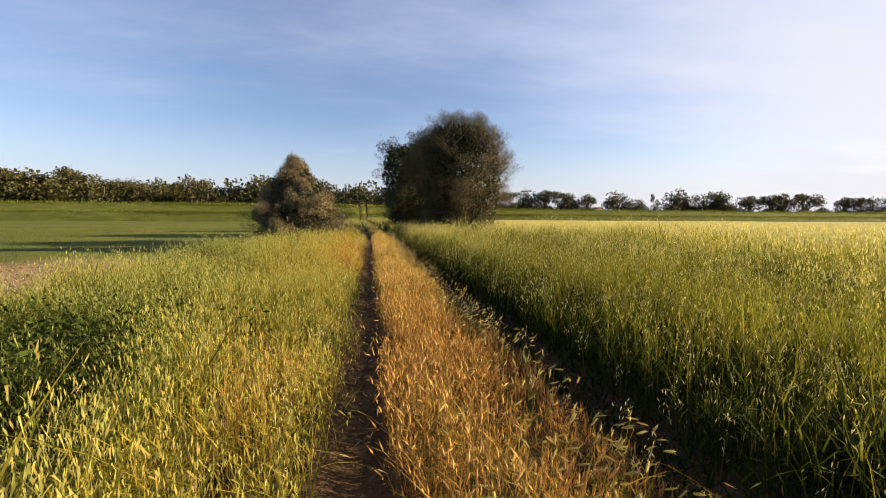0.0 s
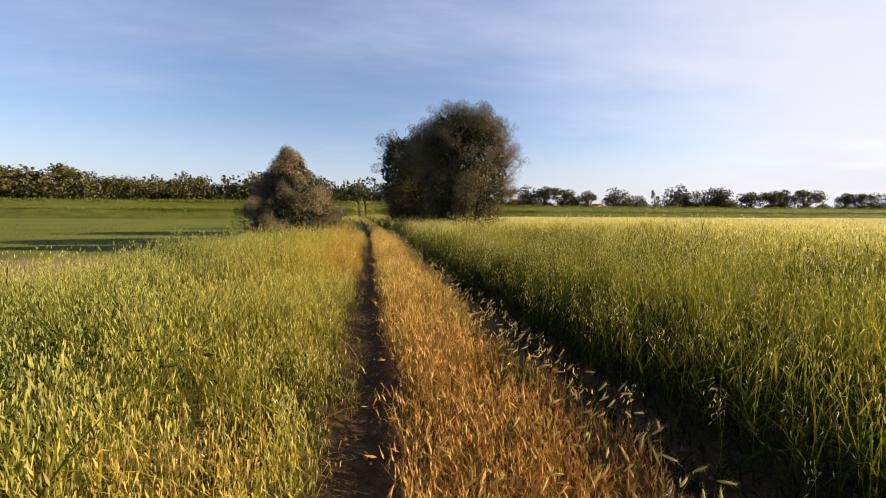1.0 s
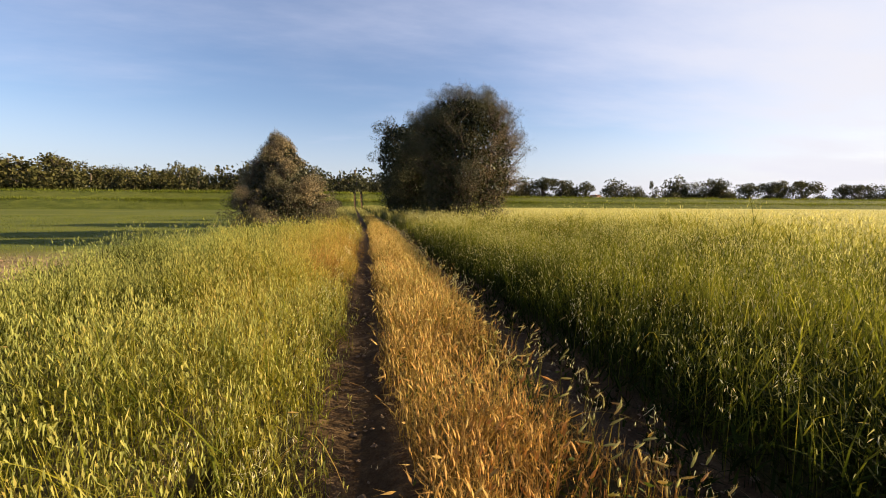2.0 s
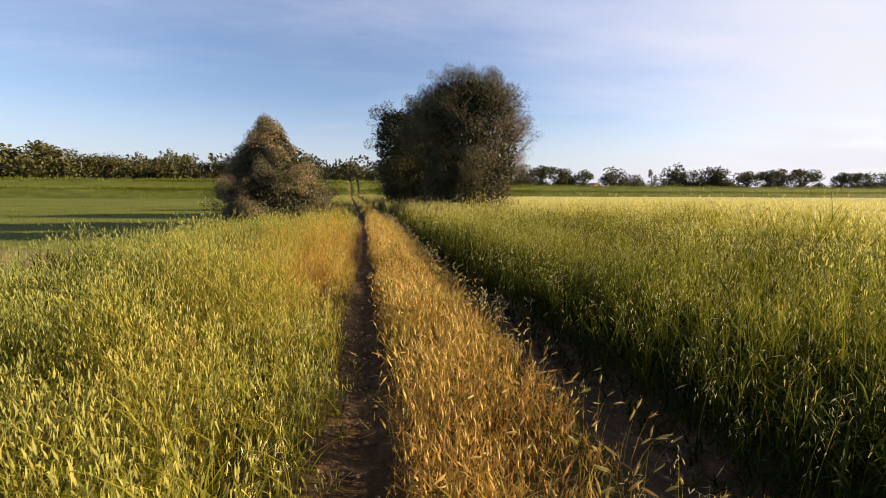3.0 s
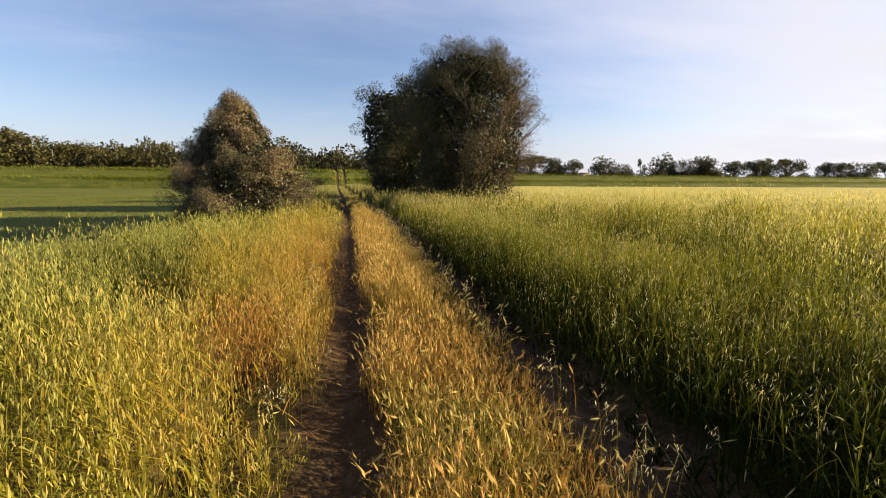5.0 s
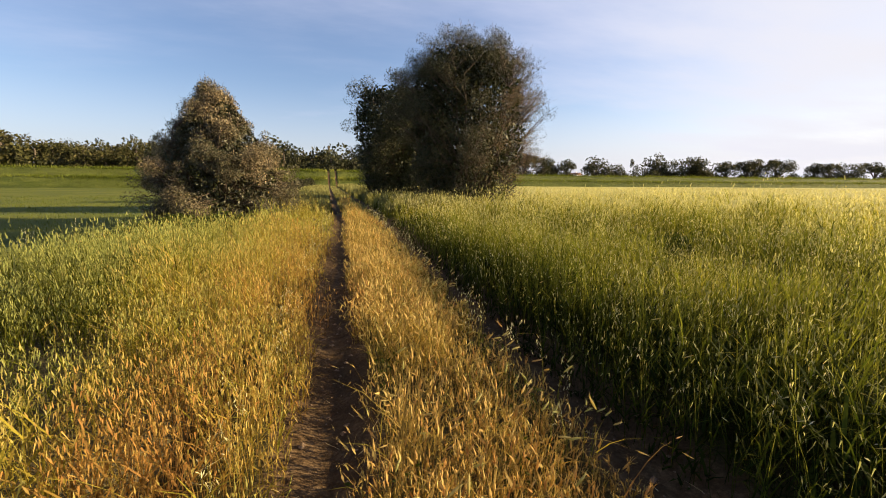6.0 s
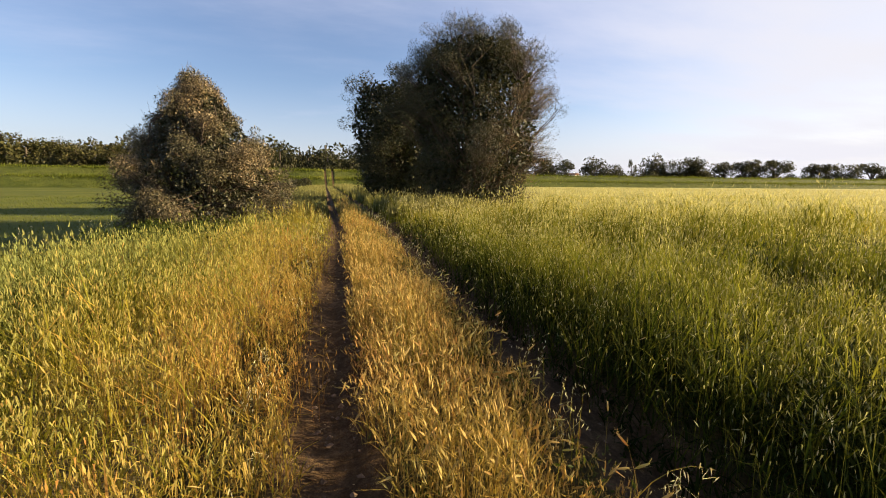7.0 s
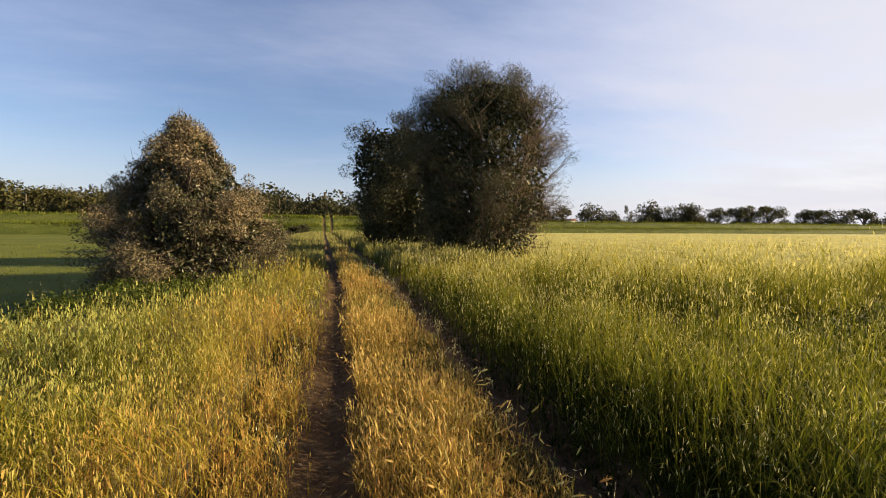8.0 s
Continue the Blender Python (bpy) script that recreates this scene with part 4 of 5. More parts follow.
def oats():
    """Pale wild oats with hanging husks along the edges of the ruts and on the bank's brow."""
    rng = np.random.default_rng(81)
    bulk = Bulk()
    spots = []
    for _ in range(130):
        y = -0.5 + 27 * rng.random()
        spots.append((1.30 + 0.16 * rng.normal() * 0.6, y, 0.30 + 0.22 * rng.random()))
    for _ in range(110):
        y = -0.5 + 24 * rng.random()
        spots.append((-0.24 - 0.12 * abs(rng.normal()), y, 0.28 + 0.2 * rng.random()))
    for _ in range(80):
        y = 1 + 22 * rng.random()
        spots.append((-4.6 - 0.9 * rng.random(), y, 0.62 + 0.3 * rng.random()))
    for _ in range(260):
        y = 1 + 20 * rng.random()
        spots.append((5.7 - 0.16 * max(y - 13, 0) + 0.9 * rng.random(), y, 0.70 + 0.22 * rng.random()))
    for _ in range(240):
        spots.append((2.0 + 7 * rng.random() ** 1.5, -0.5 + 22 * rng.random(), 0.56 + 0.17 * rng.random()))
    for _ in range(130):
        spots.append((1.85 + 1.3 * rng.random(), -0.5 + 17 * rng.random(), 0.34 + 0.3 * rng.random()))
    for _ in range(150):
        spots.append((2.2 + 2.2 * rng.random(), 17 + 9 * rng.random(), 0.7 + 0.25 * rng.random()))
    for x, y, tall in spots:
        s = float(ramp_way(y))
        x += s
        z = float(track(x, y)) if -0.7 < x - s < 2.6 else float(land(x, y))
        lean = rng.normal(0, 0.10, 3) * np.array([1, 1, 0]) * tall
        base = np.array([[x, y, z - 0.02]])
        ribbons(bulk, base, np.array([[0, 0, 1.0]]), np.array([tall]), np.array([0.0036]), lean[None], np.array([0.42]), rng.random(1), 1, 3, rng=rng)
        k = rng.integers(6, 12)
        f = 0.66 + 0.36 * rng.random(k)
        root = base + np.array([0, 0, 1.0]) * (tall * f)[:, None] + lean * (f * f)[:, None]
        out = rng.normal(0, 0.032, (k, 3)) + np.array([-0.02, 0, 0.0])
        way = np.tile([0.0, 0.0, -1.0], (k, 1)) + rng.normal(0, 0.35, (k, 3))
        way /= np.linalg.norm(way, axis=1)[:, None]
        ribbons(bulk, root, out / (np.linalg.norm(out, axis=1)[:, None] + 1e-9), np.linalg.norm(out, axis=1), np.full(k, 0.002), 0 * out, np.full(k, 0.3), rng.random(k), 0, 1, rng=rng)
        spindles(bulk, root + out, way, 0.022 + 0.012 * rng.random(k), np.full(k, 0.0028), rng.random(k), rng.random(k), 0)
    tagged(new("wild_oats", bulk.mesh("wild_oats", [m_oat, m_stalk])), "pale wild oats with hanging husks along the ruts", "grass", kind="stuff")


oats()


def litter():
    """Clods and bits of straw lying in the ruts and on the bare soil."""
    rng = np.random.default_rng(91)
    bulk = Bulk()
    for _ in range(1500):
        y = -0.8 + 26 * rng.random() ** 1.2
        s = 0.04 + 0.13 * rng.normal() if rng.random() < 0.62 else 1.74 + 0.17 * rng.normal()
        x = s + float(ramp_way(y))
        r = 0.006 + 0.017 * rng.random() ** 2.5
        at = np.array([x, y, float(track(x, y)) + r * 0.35])
        form = rng.normal(size=(8, 3))
        ring = np.array([[1, 0, 0.1], [0.6, 0.7, 0], [-0.2, 0.95, 0.15], [-0.9, 0.4, 0], [-0.8, -0.6, 0.1], [0.1, -1, 0], [0.8, -0.6, 0.1], [0, 0, 0.75]]) + 0.18 * form
        v = at + ring * r
        t = np.array([[k, (k + 1) % 7, 7] for k in range(7)])
        bulk.put(v, np.zeros((0, 4), int), t, np.zeros(8), np.zeros((8, 2)), 0)
    for _ in range(2400):
        x, y = -6.0 - 7.5 * rng.random(), -8 + 26 * rng.random()
        r = 0.02 + 0.07 * rng.random() ** 2
        at = np.array([x, y, float(land(x, y)) + r * 0.2])
        ring = np.array([[1, 0, 0.1], [0.6, 0.7, 0], [-0.2, 0.95, 0.15], [-0.9, 0.4, 0], [-0.8, -0.6, 0.1], [0.1, -1, 0], [0.8, -0.6, 0.1], [0, 0, 0.75]]) + 0.18 * rng.normal(size=(8, 3))
        t = np.array([[k, (k + 1) % 7, 7] for k in range(7)])
        bulk.put(at + ring * r, np.zeros((0, 4), int), t, np.zeros(8), np.zeros((8, 2)), 0)
    tagged(new("clods", bulk.mesh("clods", [m_stone])), "dry clods of earth lying in the ruts and on bare soil", "soil clods", kind="stuff")
    bulk = Bulk()
    n = 330
    y = -0.8 + 24 * rng.random(n) ** 1.2
    s = np.where(rng.random(n) < 0.6, 0.04 + 0.16 * rng.normal(size=n), 1.72 + 0.2 * rng.normal(size=n))
    x = s + ramp_way(y)
    turn = rng.random(n) * 2 * np.pi
    way = np.stack([np.cos(turn), np.sin(turn), 0.12 * rng.random(n)], 1)
    base = np.stack([x, y, track(x, y) + 0.006], 1)
    ribbons(bulk, base, way, 0.03 + 0.11 * rng.random(n), np.full(n, 0.004), 0 * way, np.zeros(n), rng.random(n), 0, 2, face=turn + np.pi / 2)
    tagged(new("straw_bits", bulk.mesh("straw_bits", [m_straw])), "bits of dry straw scattered in the ruts", "straw", kind="stuff")


litter()

# trees


def outline(z, marks):
    heights, radii = zip(*marks)
    return np.interp(z, heights, radii)


def puff_leaves(bulk, centre, reach, count, size, narrow, ripe, rng, droop):
    """One clump of leaves round the end of a branch, closer together towards its outside."""
    way = rng.normal(size=(count, 3))
    way /= np.linalg.norm(way, axis=1)[:, None]
    place = centre + way * np.array([1.0, 1.0, 0.8]) * (reach * (0.35 + 0.65 * rng.random(count) ** 0.5))[:, None]
    leaves(bulk, place, size * (0.6 + 0.7 * rng.random(count)), narrow, np.clip(ripe + rng.normal(0, 0.14, count), 0, 1), rng.random(count), 0, rng, droop)


def make_tree(name, label, category, at, marks, stems, puffs, per_puff, leaf_size, leaf_mat, seed, lean=(0.0, 0.0), sparse=None, tint=None, trunk=0.10, narrow=0.32, lumpy=0.25, puff=(0.45, 0.8), low=0.03, wood="trunk", green="crown", core=16000, core_size=0.2, droop=0.3, lobes=(), twigs=4, mass=(1.0, 1.4), masses=26, fill=0.68):
    """A many-stemmed tree: stems fan out from the base, branches reach to clumps inside a lumpy outline, twigs and leaves fill each clump.
    The clumps lie on rounded masses (mass: their least and greatest radius); lobes: further clumps that stand out of the outline, each (x, y, z, reach)."""
    rng = np.random.default_rng(seed)
    root = new(name)
    root.location = at
    tagged(root, label, category)
    top = marks[-1][0]
    widest = max(r for _, r in marks)
    lines, stem_points = [], []
    lift = np.array([lean[0], lean[1], 0.0])
    for k in range(stems):
        turn = 2 * np.pi * (k + rng.random() * 0.7) / stems
        h = top * (0.60 + 0.3 * rng.random())
        r = outline(h * 0.8, marks) * (0.25 + 0.55 * rng.random())
        goal = np.array([r * math.cos(turn), r * math.sin(turn), h]) + lift * h / top
        start = np.array([0.22 * math.cos(turn), 0.22 * math.sin(turn), -0.1])
        mid = start * 0.6 + goal * 0.4 + np.array([0.25 * r * math.cos(turn), 0.25 * r * math.sin(turn), -0.05 * h])
        f = np.linspace(0, 1, 9)[:, None]
        line = (1 - f) ** 2 * start + 2 * f * (1 - f) * mid + f * f * goal + rng.normal(0, 0.05, (9, 3)) * np.minimum(f * 3, 1)
        lines.append((line, np.linspace(trunk * (0.75 + 0.5 * rng.random()), 0.018, 9)))
        stem_points.append(line[2:])
    stem_points = np.concatenate(stem_points)
    bulk = Bulk()
    # the inside of the crown, its shade put into a darker leaf colour
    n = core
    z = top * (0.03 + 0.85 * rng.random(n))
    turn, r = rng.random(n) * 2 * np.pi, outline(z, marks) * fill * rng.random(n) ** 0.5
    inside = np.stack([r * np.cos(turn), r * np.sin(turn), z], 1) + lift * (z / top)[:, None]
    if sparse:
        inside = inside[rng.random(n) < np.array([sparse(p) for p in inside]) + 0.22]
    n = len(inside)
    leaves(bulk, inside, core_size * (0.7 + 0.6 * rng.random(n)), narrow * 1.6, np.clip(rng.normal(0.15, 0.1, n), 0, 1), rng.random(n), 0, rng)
    rounds = []
    while len(rounds) < masses:
        z = low * top + (1 - low) * top * rng.random()
        limit = outline(z, marks)
        if rng.random() > (limit / widest) ** 1.2:
            continue
        big = min(mass[0] + (mass[1] - mass[0]) * rng.random(), 0.75 * limit)
        turn = 2.4 * len(rounds) + 0.8 * rng.random()
        lump = 1 + lumpy * (2 * grain2(np.array([turn * 1.9 + 20]), np.array([z * 0.9]), 1.0, seed + 7, 2)[0] - 1)
        r = max(limit * lump - 0.7 * big, 0.0) * (0.8 + 0.2 * rng.random())
        rounds.append((np.array([r * math.cos(turn), r * math.sin(turn), min(z, top - 0.85 * big)]) + lift * z / top, big))
    goals = [(np.array(lobe[:3]), lobe[3]) for lobe in lobes]
    while len(goals) < puffs + len(lobes):
        reach = puff[0] + (puff[1] - puff[0]) * rng.random()
        if rng.random() < 0.6:
            middle, big = rounds[rng.integers(masses)]
            out = rng.normal(size=3)
            out = out / np.linalg.norm(out) + 0.6 * (middle - lift - np.array([0, 0, 0.4 * top])) / widest
            goal = middle + out / np.linalg.norm(out) * max(big - 0.6 * reach, 0.1) * (0.7 + 0.3 * rng.random())
        else:
            z, turn = top * (low + (0.95 - low) * rng.random()), rng.random() * 2 * np.pi
            r = max(outline(z, marks) - 0.9 * reach, 0.05) * (0.5 + 0.5 * rng.random() ** 0.5)
            goal = np.array([r * math.cos(turn), r * math.sin(turn), z]) + lift * z / top
        if goal[2] > low * top + 0.1:
            goals.append((goal, reach))
    for goal, reach in goals:
        thin = sparse(goal) if sparse else 1.0
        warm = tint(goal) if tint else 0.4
        gap = np.linalg.norm((stem_points - goal) * np.array([1, 1, 1.3]), axis=1) + np.where(stem_points[:, 2] > goal[2] - 0.7 * np.hypot(stem_points[:, 0] - goal[0], stem_points[:, 1] - goal[1]), 2.5, 0.0)
        start = stem_points[np.argmin(gap)]
        span = np.linalg.norm(goal - start)
        mid = (start + goal) / 2 + np.array([0, 0, -0.06 * span]) + rng.normal(0, 0.07 * span + 1e-3, 3)
        f = np.linspace(0, 1, 6)[:, None]
        line = (1 - f) ** 2 * start + 2 * f * (1 - f) * mid + f * f * goal
        lines.append((line, np.linspace(0.014 + 0.013 * min(span, 2.2), 0.007, 6)))
        for _ in range(int(twigs * (1.0 if thin > 0.9 else 3.2))):
            first = line[rng.integers(2, 6)]
            way = (goal - np.array([0, 0, 0.3 * top])) * np.array([1.0, 1.0, 0.6])
            way = way / (np.linalg.norm(way) + 1e-6) + rng.normal(0, 0.55, 3) + np.array([0, 0, 0.25])
            end = first + way / np.linalg.norm(way) * reach * (0.8 + 0.7 * rng.random())
            lines.append((np.array([first, (first + end) / 2 + rng.normal(0, 0.05, 3), end]), np.array([0.008, 0.005, 0.0025])))
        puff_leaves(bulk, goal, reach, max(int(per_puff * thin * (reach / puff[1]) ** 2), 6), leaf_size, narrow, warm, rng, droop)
    part(wood, tubes(lines).mesh(wood, [m_bark], True), root)
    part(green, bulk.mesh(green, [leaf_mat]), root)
    return root


def willow_thin(p):
    """The outer twigs of one side of the near willow are thin, and its top is full."""
    bare = 0.75 * step(p[0], -0.6, 0.4) * (1 - step(p[2], 1.2, 2.2))
    return float((1 - bare) * np.clip(1.1 - 0.85 * step(p[0] * 0.9 - 0.55 * max(p[2] - 4.0, -1.5), -1.5, 1.2), 0.48, 1.1))


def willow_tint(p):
    """Sage green on top and outside; brown and half dry in the middle of the thin side, its sunlit brightness painted
    in.
    """
    sunlit_brown = step(p[0], -1.4, 0.4) * (1 - step(p[2] - 0.25 * p[0], 4.6, 6.4)) * (1 - 0.75 * step(math.hypot(p[0], p[1]), 2.7, 3.5))
    return float(np.clip(0.36 + 0.56 * sunlit_brown, 0, 0.95))


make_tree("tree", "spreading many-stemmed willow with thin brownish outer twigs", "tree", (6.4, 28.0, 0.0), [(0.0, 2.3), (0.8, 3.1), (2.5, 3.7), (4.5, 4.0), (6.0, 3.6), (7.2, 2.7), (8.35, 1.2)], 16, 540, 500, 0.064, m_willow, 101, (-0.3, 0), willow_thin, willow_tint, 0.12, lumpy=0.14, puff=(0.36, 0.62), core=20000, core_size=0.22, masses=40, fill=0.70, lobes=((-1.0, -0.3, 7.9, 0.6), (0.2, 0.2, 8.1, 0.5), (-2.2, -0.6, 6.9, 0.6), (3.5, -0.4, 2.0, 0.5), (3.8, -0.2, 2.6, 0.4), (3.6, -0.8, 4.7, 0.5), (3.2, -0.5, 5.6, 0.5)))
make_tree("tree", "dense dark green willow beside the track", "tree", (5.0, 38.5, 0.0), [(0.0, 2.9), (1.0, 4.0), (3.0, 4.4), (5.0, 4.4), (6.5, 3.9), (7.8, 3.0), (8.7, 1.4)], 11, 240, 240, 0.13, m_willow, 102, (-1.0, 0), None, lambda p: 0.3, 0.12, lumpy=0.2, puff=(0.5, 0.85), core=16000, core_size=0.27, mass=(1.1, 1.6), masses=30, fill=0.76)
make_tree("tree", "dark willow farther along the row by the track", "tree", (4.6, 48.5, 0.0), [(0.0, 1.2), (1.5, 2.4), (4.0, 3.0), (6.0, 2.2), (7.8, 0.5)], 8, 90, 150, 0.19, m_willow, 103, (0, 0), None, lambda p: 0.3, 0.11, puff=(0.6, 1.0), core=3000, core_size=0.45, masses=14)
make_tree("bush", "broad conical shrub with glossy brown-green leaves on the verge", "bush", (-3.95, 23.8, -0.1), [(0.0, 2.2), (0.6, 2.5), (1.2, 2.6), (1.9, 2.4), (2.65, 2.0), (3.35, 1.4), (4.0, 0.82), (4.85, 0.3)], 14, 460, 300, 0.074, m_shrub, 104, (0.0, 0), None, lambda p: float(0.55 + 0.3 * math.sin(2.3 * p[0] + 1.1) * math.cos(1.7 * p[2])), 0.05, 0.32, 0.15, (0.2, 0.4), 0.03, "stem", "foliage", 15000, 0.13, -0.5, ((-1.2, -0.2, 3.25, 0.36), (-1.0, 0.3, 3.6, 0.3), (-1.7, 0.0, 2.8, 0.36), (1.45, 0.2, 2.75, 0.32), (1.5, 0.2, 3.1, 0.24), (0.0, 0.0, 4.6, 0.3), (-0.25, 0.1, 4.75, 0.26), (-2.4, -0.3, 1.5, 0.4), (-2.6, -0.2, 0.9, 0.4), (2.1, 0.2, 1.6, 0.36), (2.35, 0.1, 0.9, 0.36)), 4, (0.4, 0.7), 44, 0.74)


for k, (x, y, wide, tall) in enumerate(((-7.5, 92.0, 2.6, 2.0), (-12.0, 99.0, 3.0, 1.8), (-6.8, 106.0, 2.0, 2.2))):
    make_tree("bush", "low dark shrub on the verge near the embankment", "bush", (x, y, float(land(x, y)) - 0.05), [(0.0, wide * 0.8), (tall * 0.4, wide), (tall * 0.8, wide * 0.6), (tall, 0.2)], 5, 40, 60, 0.3, m_wood_leaf, 120 + k, puff=(0.4, 0.7), wood="stem", green="foliage", core=700, core_size=0.4, trunk=0.04, mass=(0.6, 0.9), masses=8)


def far_tree(kind, seed):
    """Meshes for a tree far off: a trunk with limbs, and a crown of many small clumps."""
    rng = np.random.default_rng(seed)
    lines, bulk = [], Bulk()
    lobes = []
    per, small = 105, 0.32
    if kind == "umbrella":
        for _ in range(14):
            turn, r = rng.random() * 6.28, 3.9 * rng.random() ** 0.5
            lobes.append((r * math.cos(turn), r * math.sin(turn), 5.4 + 3.0 * rng.random() - 0.22 * r, 1.5, 1.05))
    elif kind in ("round", "bushy"):
        for _ in range(17):
            turn, r = rng.random() * 6.28, 3.6 * rng.random() ** 0.6
            lobes.append((r * math.cos(turn), r * math.sin(turn), 3.0 + (5.6 - 0.5 * r) * rng.random(), 1.7, 1.4))
    elif kind == "tall":
        for k in range(11):
            lobes.append((rng.normal(0, 0.9), rng.normal(0, 0.9), 2.5 + 0.95 * k, 1.6 - 0.08 * k, 1.1))
    elif kind == "thin":
        per = 90
        for _ in range(16):
            turn, r = rng.random() * 6.28, 3.4 * rng.random() ** 0.6
            lobes.append((r * math.cos(turn), r * math.sin(turn), 3.6 + 5.6 * rng.random(), 1.3, 1.1))
    else:
        for _ in range(14):
            turn, r = rng.random() * 6.28, 4.2 * rng.random() ** 0.6
            lobes.append((r * math.cos(turn), r * math.sin(turn), 1.3 + (4.2 - 0.5 * r) * rng.random(), 1.8, 1.5))
    lines.append((np.array([[0, 0, -0.5], [0.1, 0, 2.0], [0.0, 0.15, 5.5]]), np.array([0.4, 0.28, 0.12])))
    for x, y, z, wide, tall in lobes:
        lines.append((np.array([[0.05, 0, 1.6 + 0.2 * z], [x * 0.5, y * 0.5, z * 0.75], [x, y, z]]), np.array([0.16, 0.1, 0.04])))
        way = rng.normal(size=(per, 3))
        way /= np.linalg.norm(way, axis=1)[:, None]
        place = np.array([x, y, z]) + way * np.array([wide, wide, tall]) * (0.3 + 0.8 * rng.random(per) ** 0.6)[:, None]
        leaves(bulk, place, small + 0.30 * rng.random(per), 0.7, np.clip(rng.normal(0.4 + 0.25 * (rng.random() - 0.5), 0.2, per), 0, 1), rng.random(per), 0, rng)
        if kind == "thin":
            for _ in range(7):
                end = np.array([x, y, z]) + rng.normal(0, 0.8, 3) + np.array([0, 0, 0.5])
                lines.append((np.array([[x, y, z], end]), np.array([0.05, 0.015])))
    crown = bulk.mesh("crown", [m_thicket_leaf if kind in ("thicket", "thin", "bushy") else m_wood_leaf])
    high = np.zeros(len(crown.vertices) * 3, np.float32)
    crown.vertices.foreach_get("co", high)
    return tubes(lines).mesh("trunk", [m_far_bark], True), crown, float(np.quantile(high[2::3], 0.985))


def far_trees():
    kinds, heights = {}, {}
    for k, (kind, label) in enumerate((("umbrella", "dark flat-topped pine behind the embankment"), ("round", "round dark green tree behind the embankment"), ("tall", "tall slender tree behind the embankment"), ("low", "low spreading tree behind the embankment"), ("round", "round dark green tree behind the embankment"), ("umbrella", "dark flat-topped pine behind the embankment"), ("thicket", "olive green thicket tree behind the embankment"), ("thin", "thinly leaved tree with bare twigs behind the embankment"), ("bushy", "rounded olive green tree behind the embankment"), ("bushy", "rounded olive green tree behind the embankment"))):
        trunk, crown, heights[k] = far_tree(kind, 201 + k)
        root = new("tree")
        tagged(root, label, "tree", "trees behind the embankment")
        part("trunk", trunk, root)
        part("crown", crown, root)
        kinds[k] = root
    rng = np.random.default_rng(210)
    used = set()

    def plant(k, bearing, depth, tall, flat=1.0):
        size = (tall + 0.6) / heights[k]
        m = pose(depth * math.tan(radians(bearing)), depth, -0.6, 0, 0, rng.random() * 360) @ Matrix.Diagonal((size * flat, size * flat, size, 1))
        ob = copy_thing(kinds[k], m) if k in used else kinds[k]
        ob.matrix_basis = m
        used.add(k)

    # scattered trees on the right: bearing, height, kind, breadth
    for bearing, tall, k, flat in ((18.2, 13.0, 7, 1.0), (21.0, 14.5, 1, 0.9), (23.1, 14.2, 0, 0.8), (25.2, 13.8, 5, 0.8), (26.8, 11.5, 1, 0.8), (28.4, 12.5, 0, 0.7), (31.9, 13.8, 1, 1.05), (34.0, 11.0, 4, 0.9), (36.2, 13.2, 2, 0.8), (38.4, 16.2, 1, 0.75), (39.9, 13.0, 4, 0.6), (41.8, 14.6, 4, 1.0), (42.9, 14.3, 1, 0.8), (45.5, 13.4, 0, 1.1), (47.4, 13.8, 0, 0.9), (48.3, 14.8, 0, 0.8), (50.0, 15.2, 5, 1.15), (53.0, 13.6, 0, 0.8), (54.2, 13.4, 5, 0.9), (55.6, 13.8, 4, 1.0), (57.4, 14.5, 0, 1.0), (59.5, 13.0, 1, 1.0), (61.5, 14.5, 5, 1.1)):
        plant(k, bearing, 205 + rng.normal(0, 3), tall, flat)
    # lower growth between them
    for bearing in np.arange(16.5, 62.0, 1.6):
        b = bearing + rng.normal(0, 0.35)
        if not 29.2 < b < 30.4:
            plant(3, b, 211 + rng.normal(0, 4), 8.4 + 0.7 * rng.normal(), 0.95)
    # the wood on the left: a low front of thicket, and taller and barer crowns behind it
    brow = ((-46, 18.0), (-36, 17.0), (-33, 17.0), (-30, 15.1), (-28, 13.8), (-25, 14.3), (-22, 15.2), (-19, 14.2), (-17.5, 11.6), (-16, 15.4), (-12, 14.8), (-7, 15.0), (-4, 13.8), (-2, 12.8), (6, 13.0))
    for depth, share, spacing, choice in ((183, 0.78, 2.0, (6, 8, 9, 3)), (194, 0.97, 1.5, (8, 9, 8, 6, 9, 7, 4))):
        bearing = -47.0
        while bearing < 14.0:
            tall = np.interp(bearing, *zip(*brow)) * depth / 190 * share * (1 + 0.09 * rng.normal())
            plant(int(rng.choice(choice if bearing < -9 else (1, 4, 3, 1))), bearing, depth + rng.normal(0, 2.5), tall, 0.9 + 0.3 * rng.random())
            bearing += spacing * math.cos(radians(bearing)) ** 2 * (0.8 + 0.7 * rng.random())
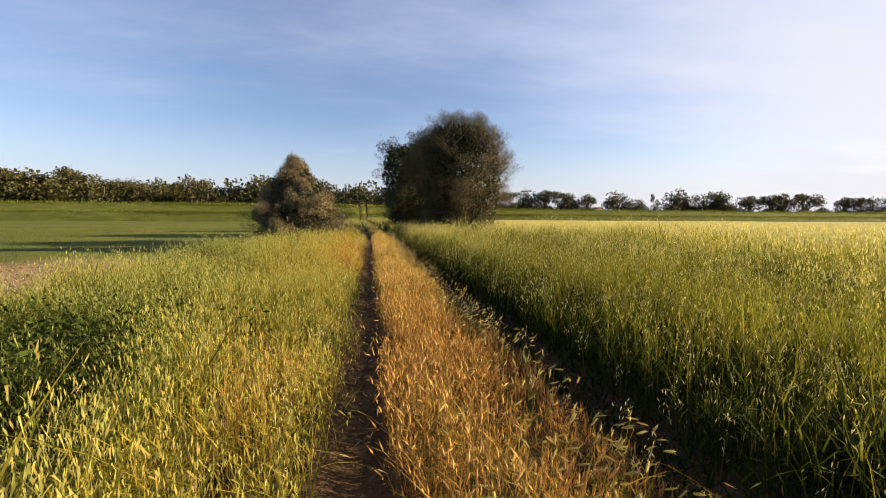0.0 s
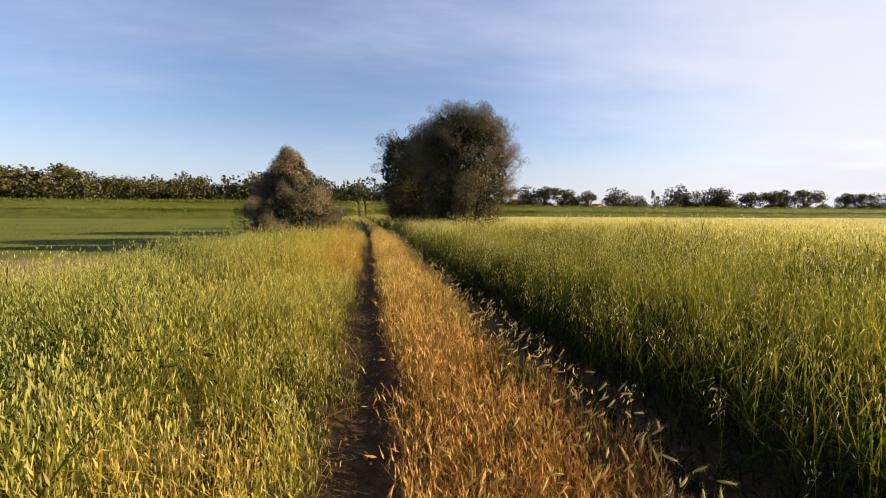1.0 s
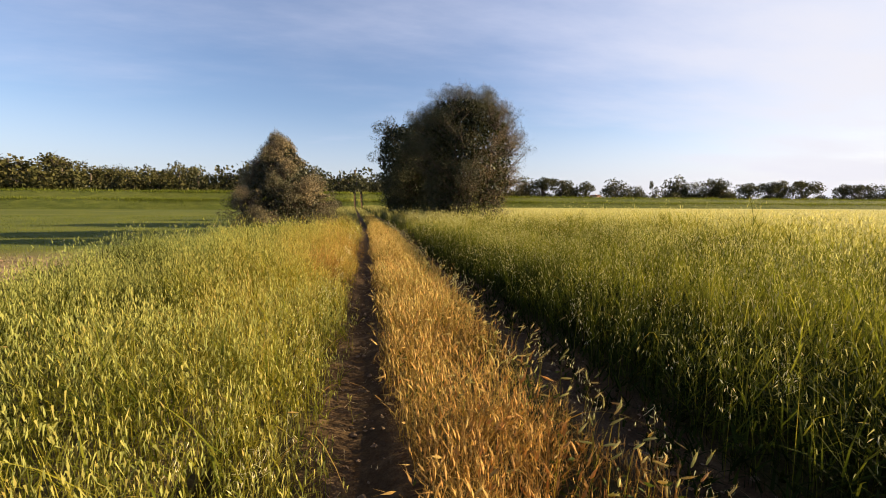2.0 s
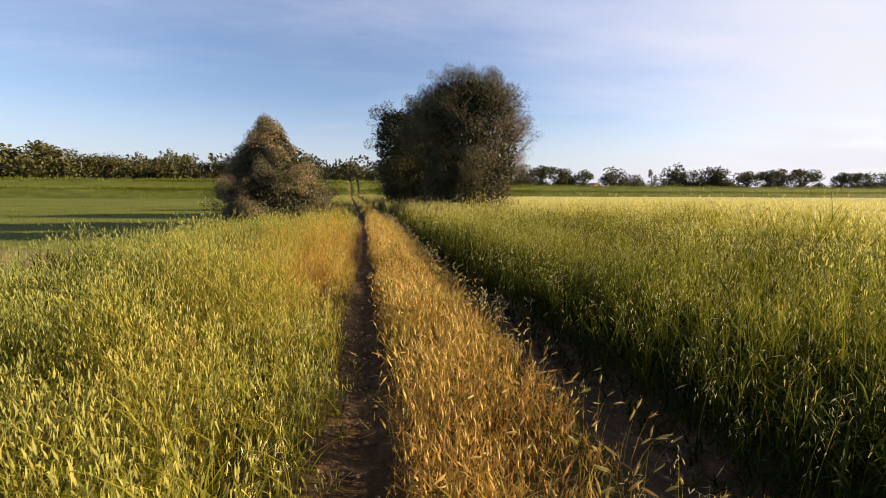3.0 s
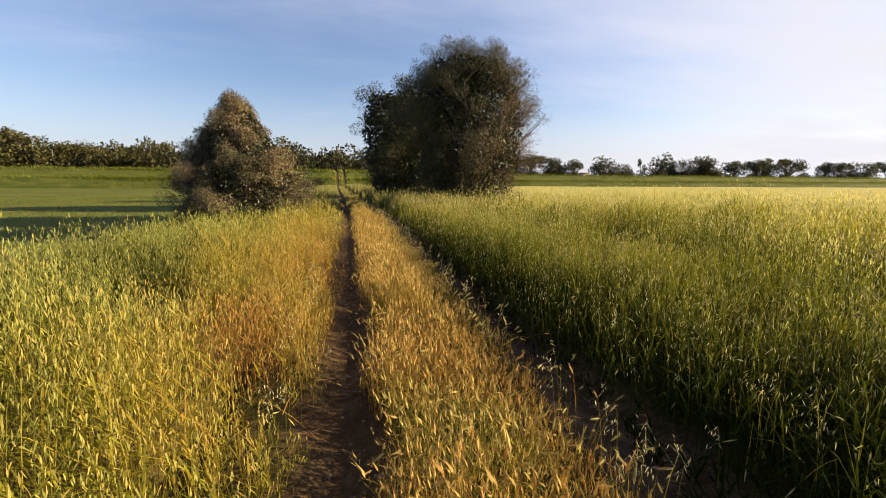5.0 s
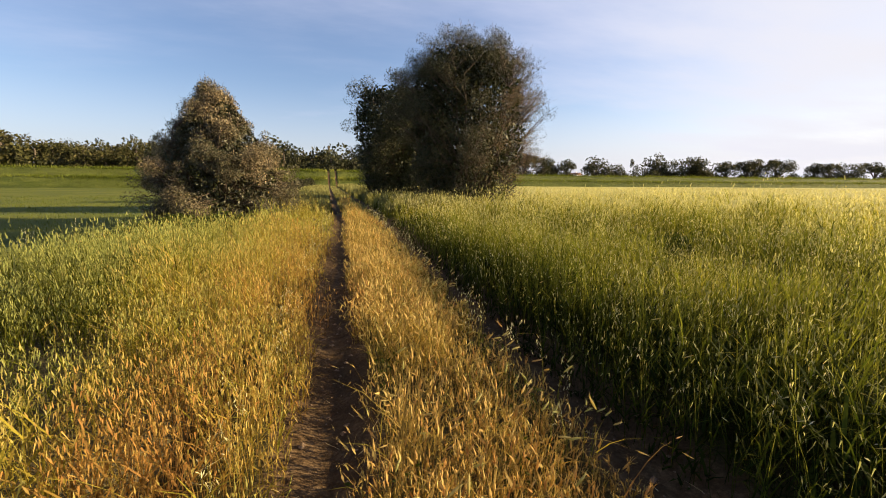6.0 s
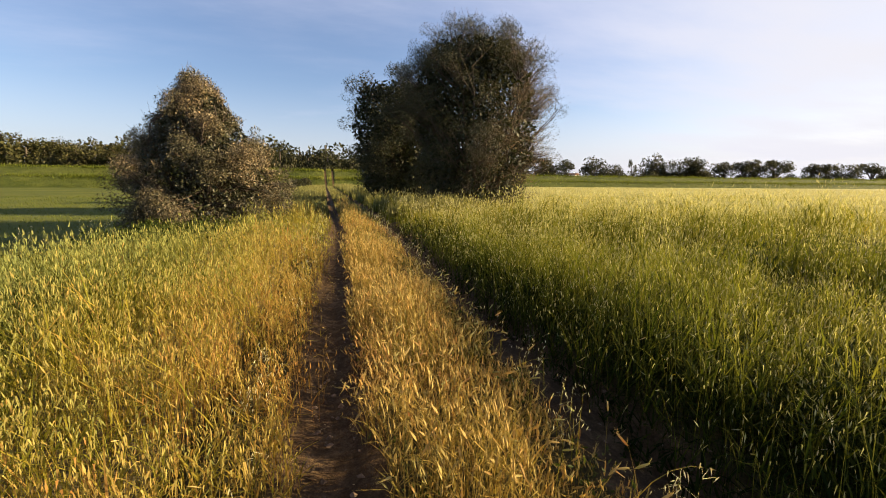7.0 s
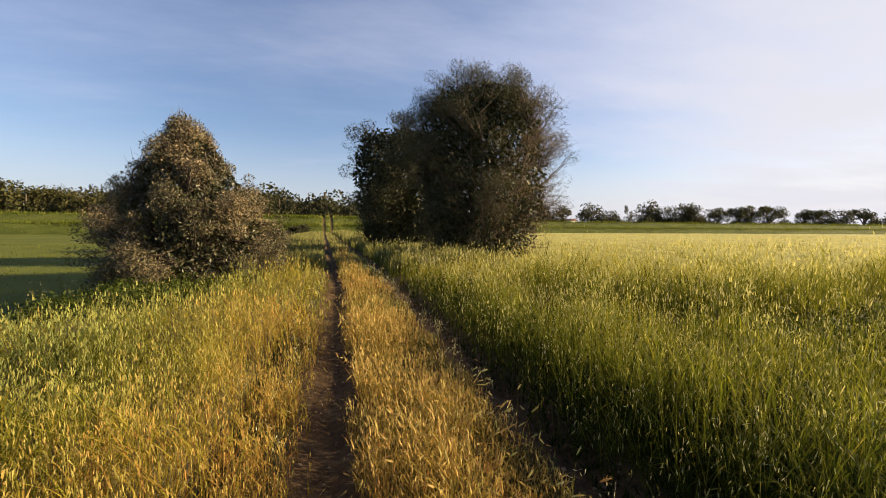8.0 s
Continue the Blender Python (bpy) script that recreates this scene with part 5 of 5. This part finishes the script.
    # dark low trees close behind the ramp
    for bearing in np.arange(-10.0, 15.0, 1.25):
        plant(3, bearing + rng.normal(0, 0.3), 178 + rng.normal(0, 2), 10.0 + 0.8 * rng.normal(), 0.8)


far_trees()


def box(x0, y0, z0, x1, y1, z1):
    bm = bmesh.new()
    bmesh.ops.create_cube(bm, size=1.0, matrix=Matrix.LocRotScale(((x0 + x1) / 2, (y0 + y1) / 2, (z0 + z1) / 2), None, (x1 - x0, y1 - y0, z1 - z0)))
    return bm


def bm_mesh(name, bm, mat):
    me = bpy.data.meshes.new(name)
    bm.to_mesh(me)
    bm.free()
    me.materials.append(mat)
    return me


def make_house(at, turn, wide, deep, tall, label):
    """A small white house with a gable roof."""
    root = new("house")
    root.matrix_world = pose(*at, 0, 0, turn)
    tagged(root, label, "house")
    bm = box(-wide / 2, -deep / 2, 0, wide / 2, deep / 2, tall)
    part("wall", bm_mesh("wall", bm, m_plaster), root, "white plastered walls")
    bm = bmesh.new()
    rise, over = wide * 0.2, 0.25
    ends = []
    for yy in (-deep / 2 - over, deep / 2 + over):
        ends.append([bm.verts.new(p) for p in ((-wide / 2 - over, yy, tall - 0.15), (wide / 2 + over, yy, tall - 0.15), (0, yy, tall + rise))])
    a, b = ends
    for f in ((a[0], a[1], a[2]), (b[2], b[1], b[0]), (a[0], a[2], b[2], b[0]), (a[1], b[1], b[2], a[2]), (a[0], b[0], b[1], a[1])):
        bm.faces.new(f)
    part("roof", bm_mesh("roof", bm, m_roof), root, "brown tiled gable roof")
    for k in (-1, 1):
        part("window", bm_mesh("window", box(k * wide * 0.24 - 0.45, -deep / 2 - 0.05, tall * 0.55, k * wide * 0.24 + 0.45, -deep / 2 + 0.05, tall * 0.55 + 1.3), m_glass), root, "dark window")
    part("chimney", bm_mesh("chimney", box(wide * 0.2, 0.3, tall, wide * 0.2 + 0.6, 0.9, tall + rise + 0.5), m_plaster), root)


make_house((105.5, 217.0, -0.5), 38, 4.0, 5.0, 8.0, "small white house with a gable roof behind the embankment")
make_house((128.0, 226.0, -0.5), 20, 5.0, 6.0, 6.4, "low white shed with a tiled roof behind the embankment")
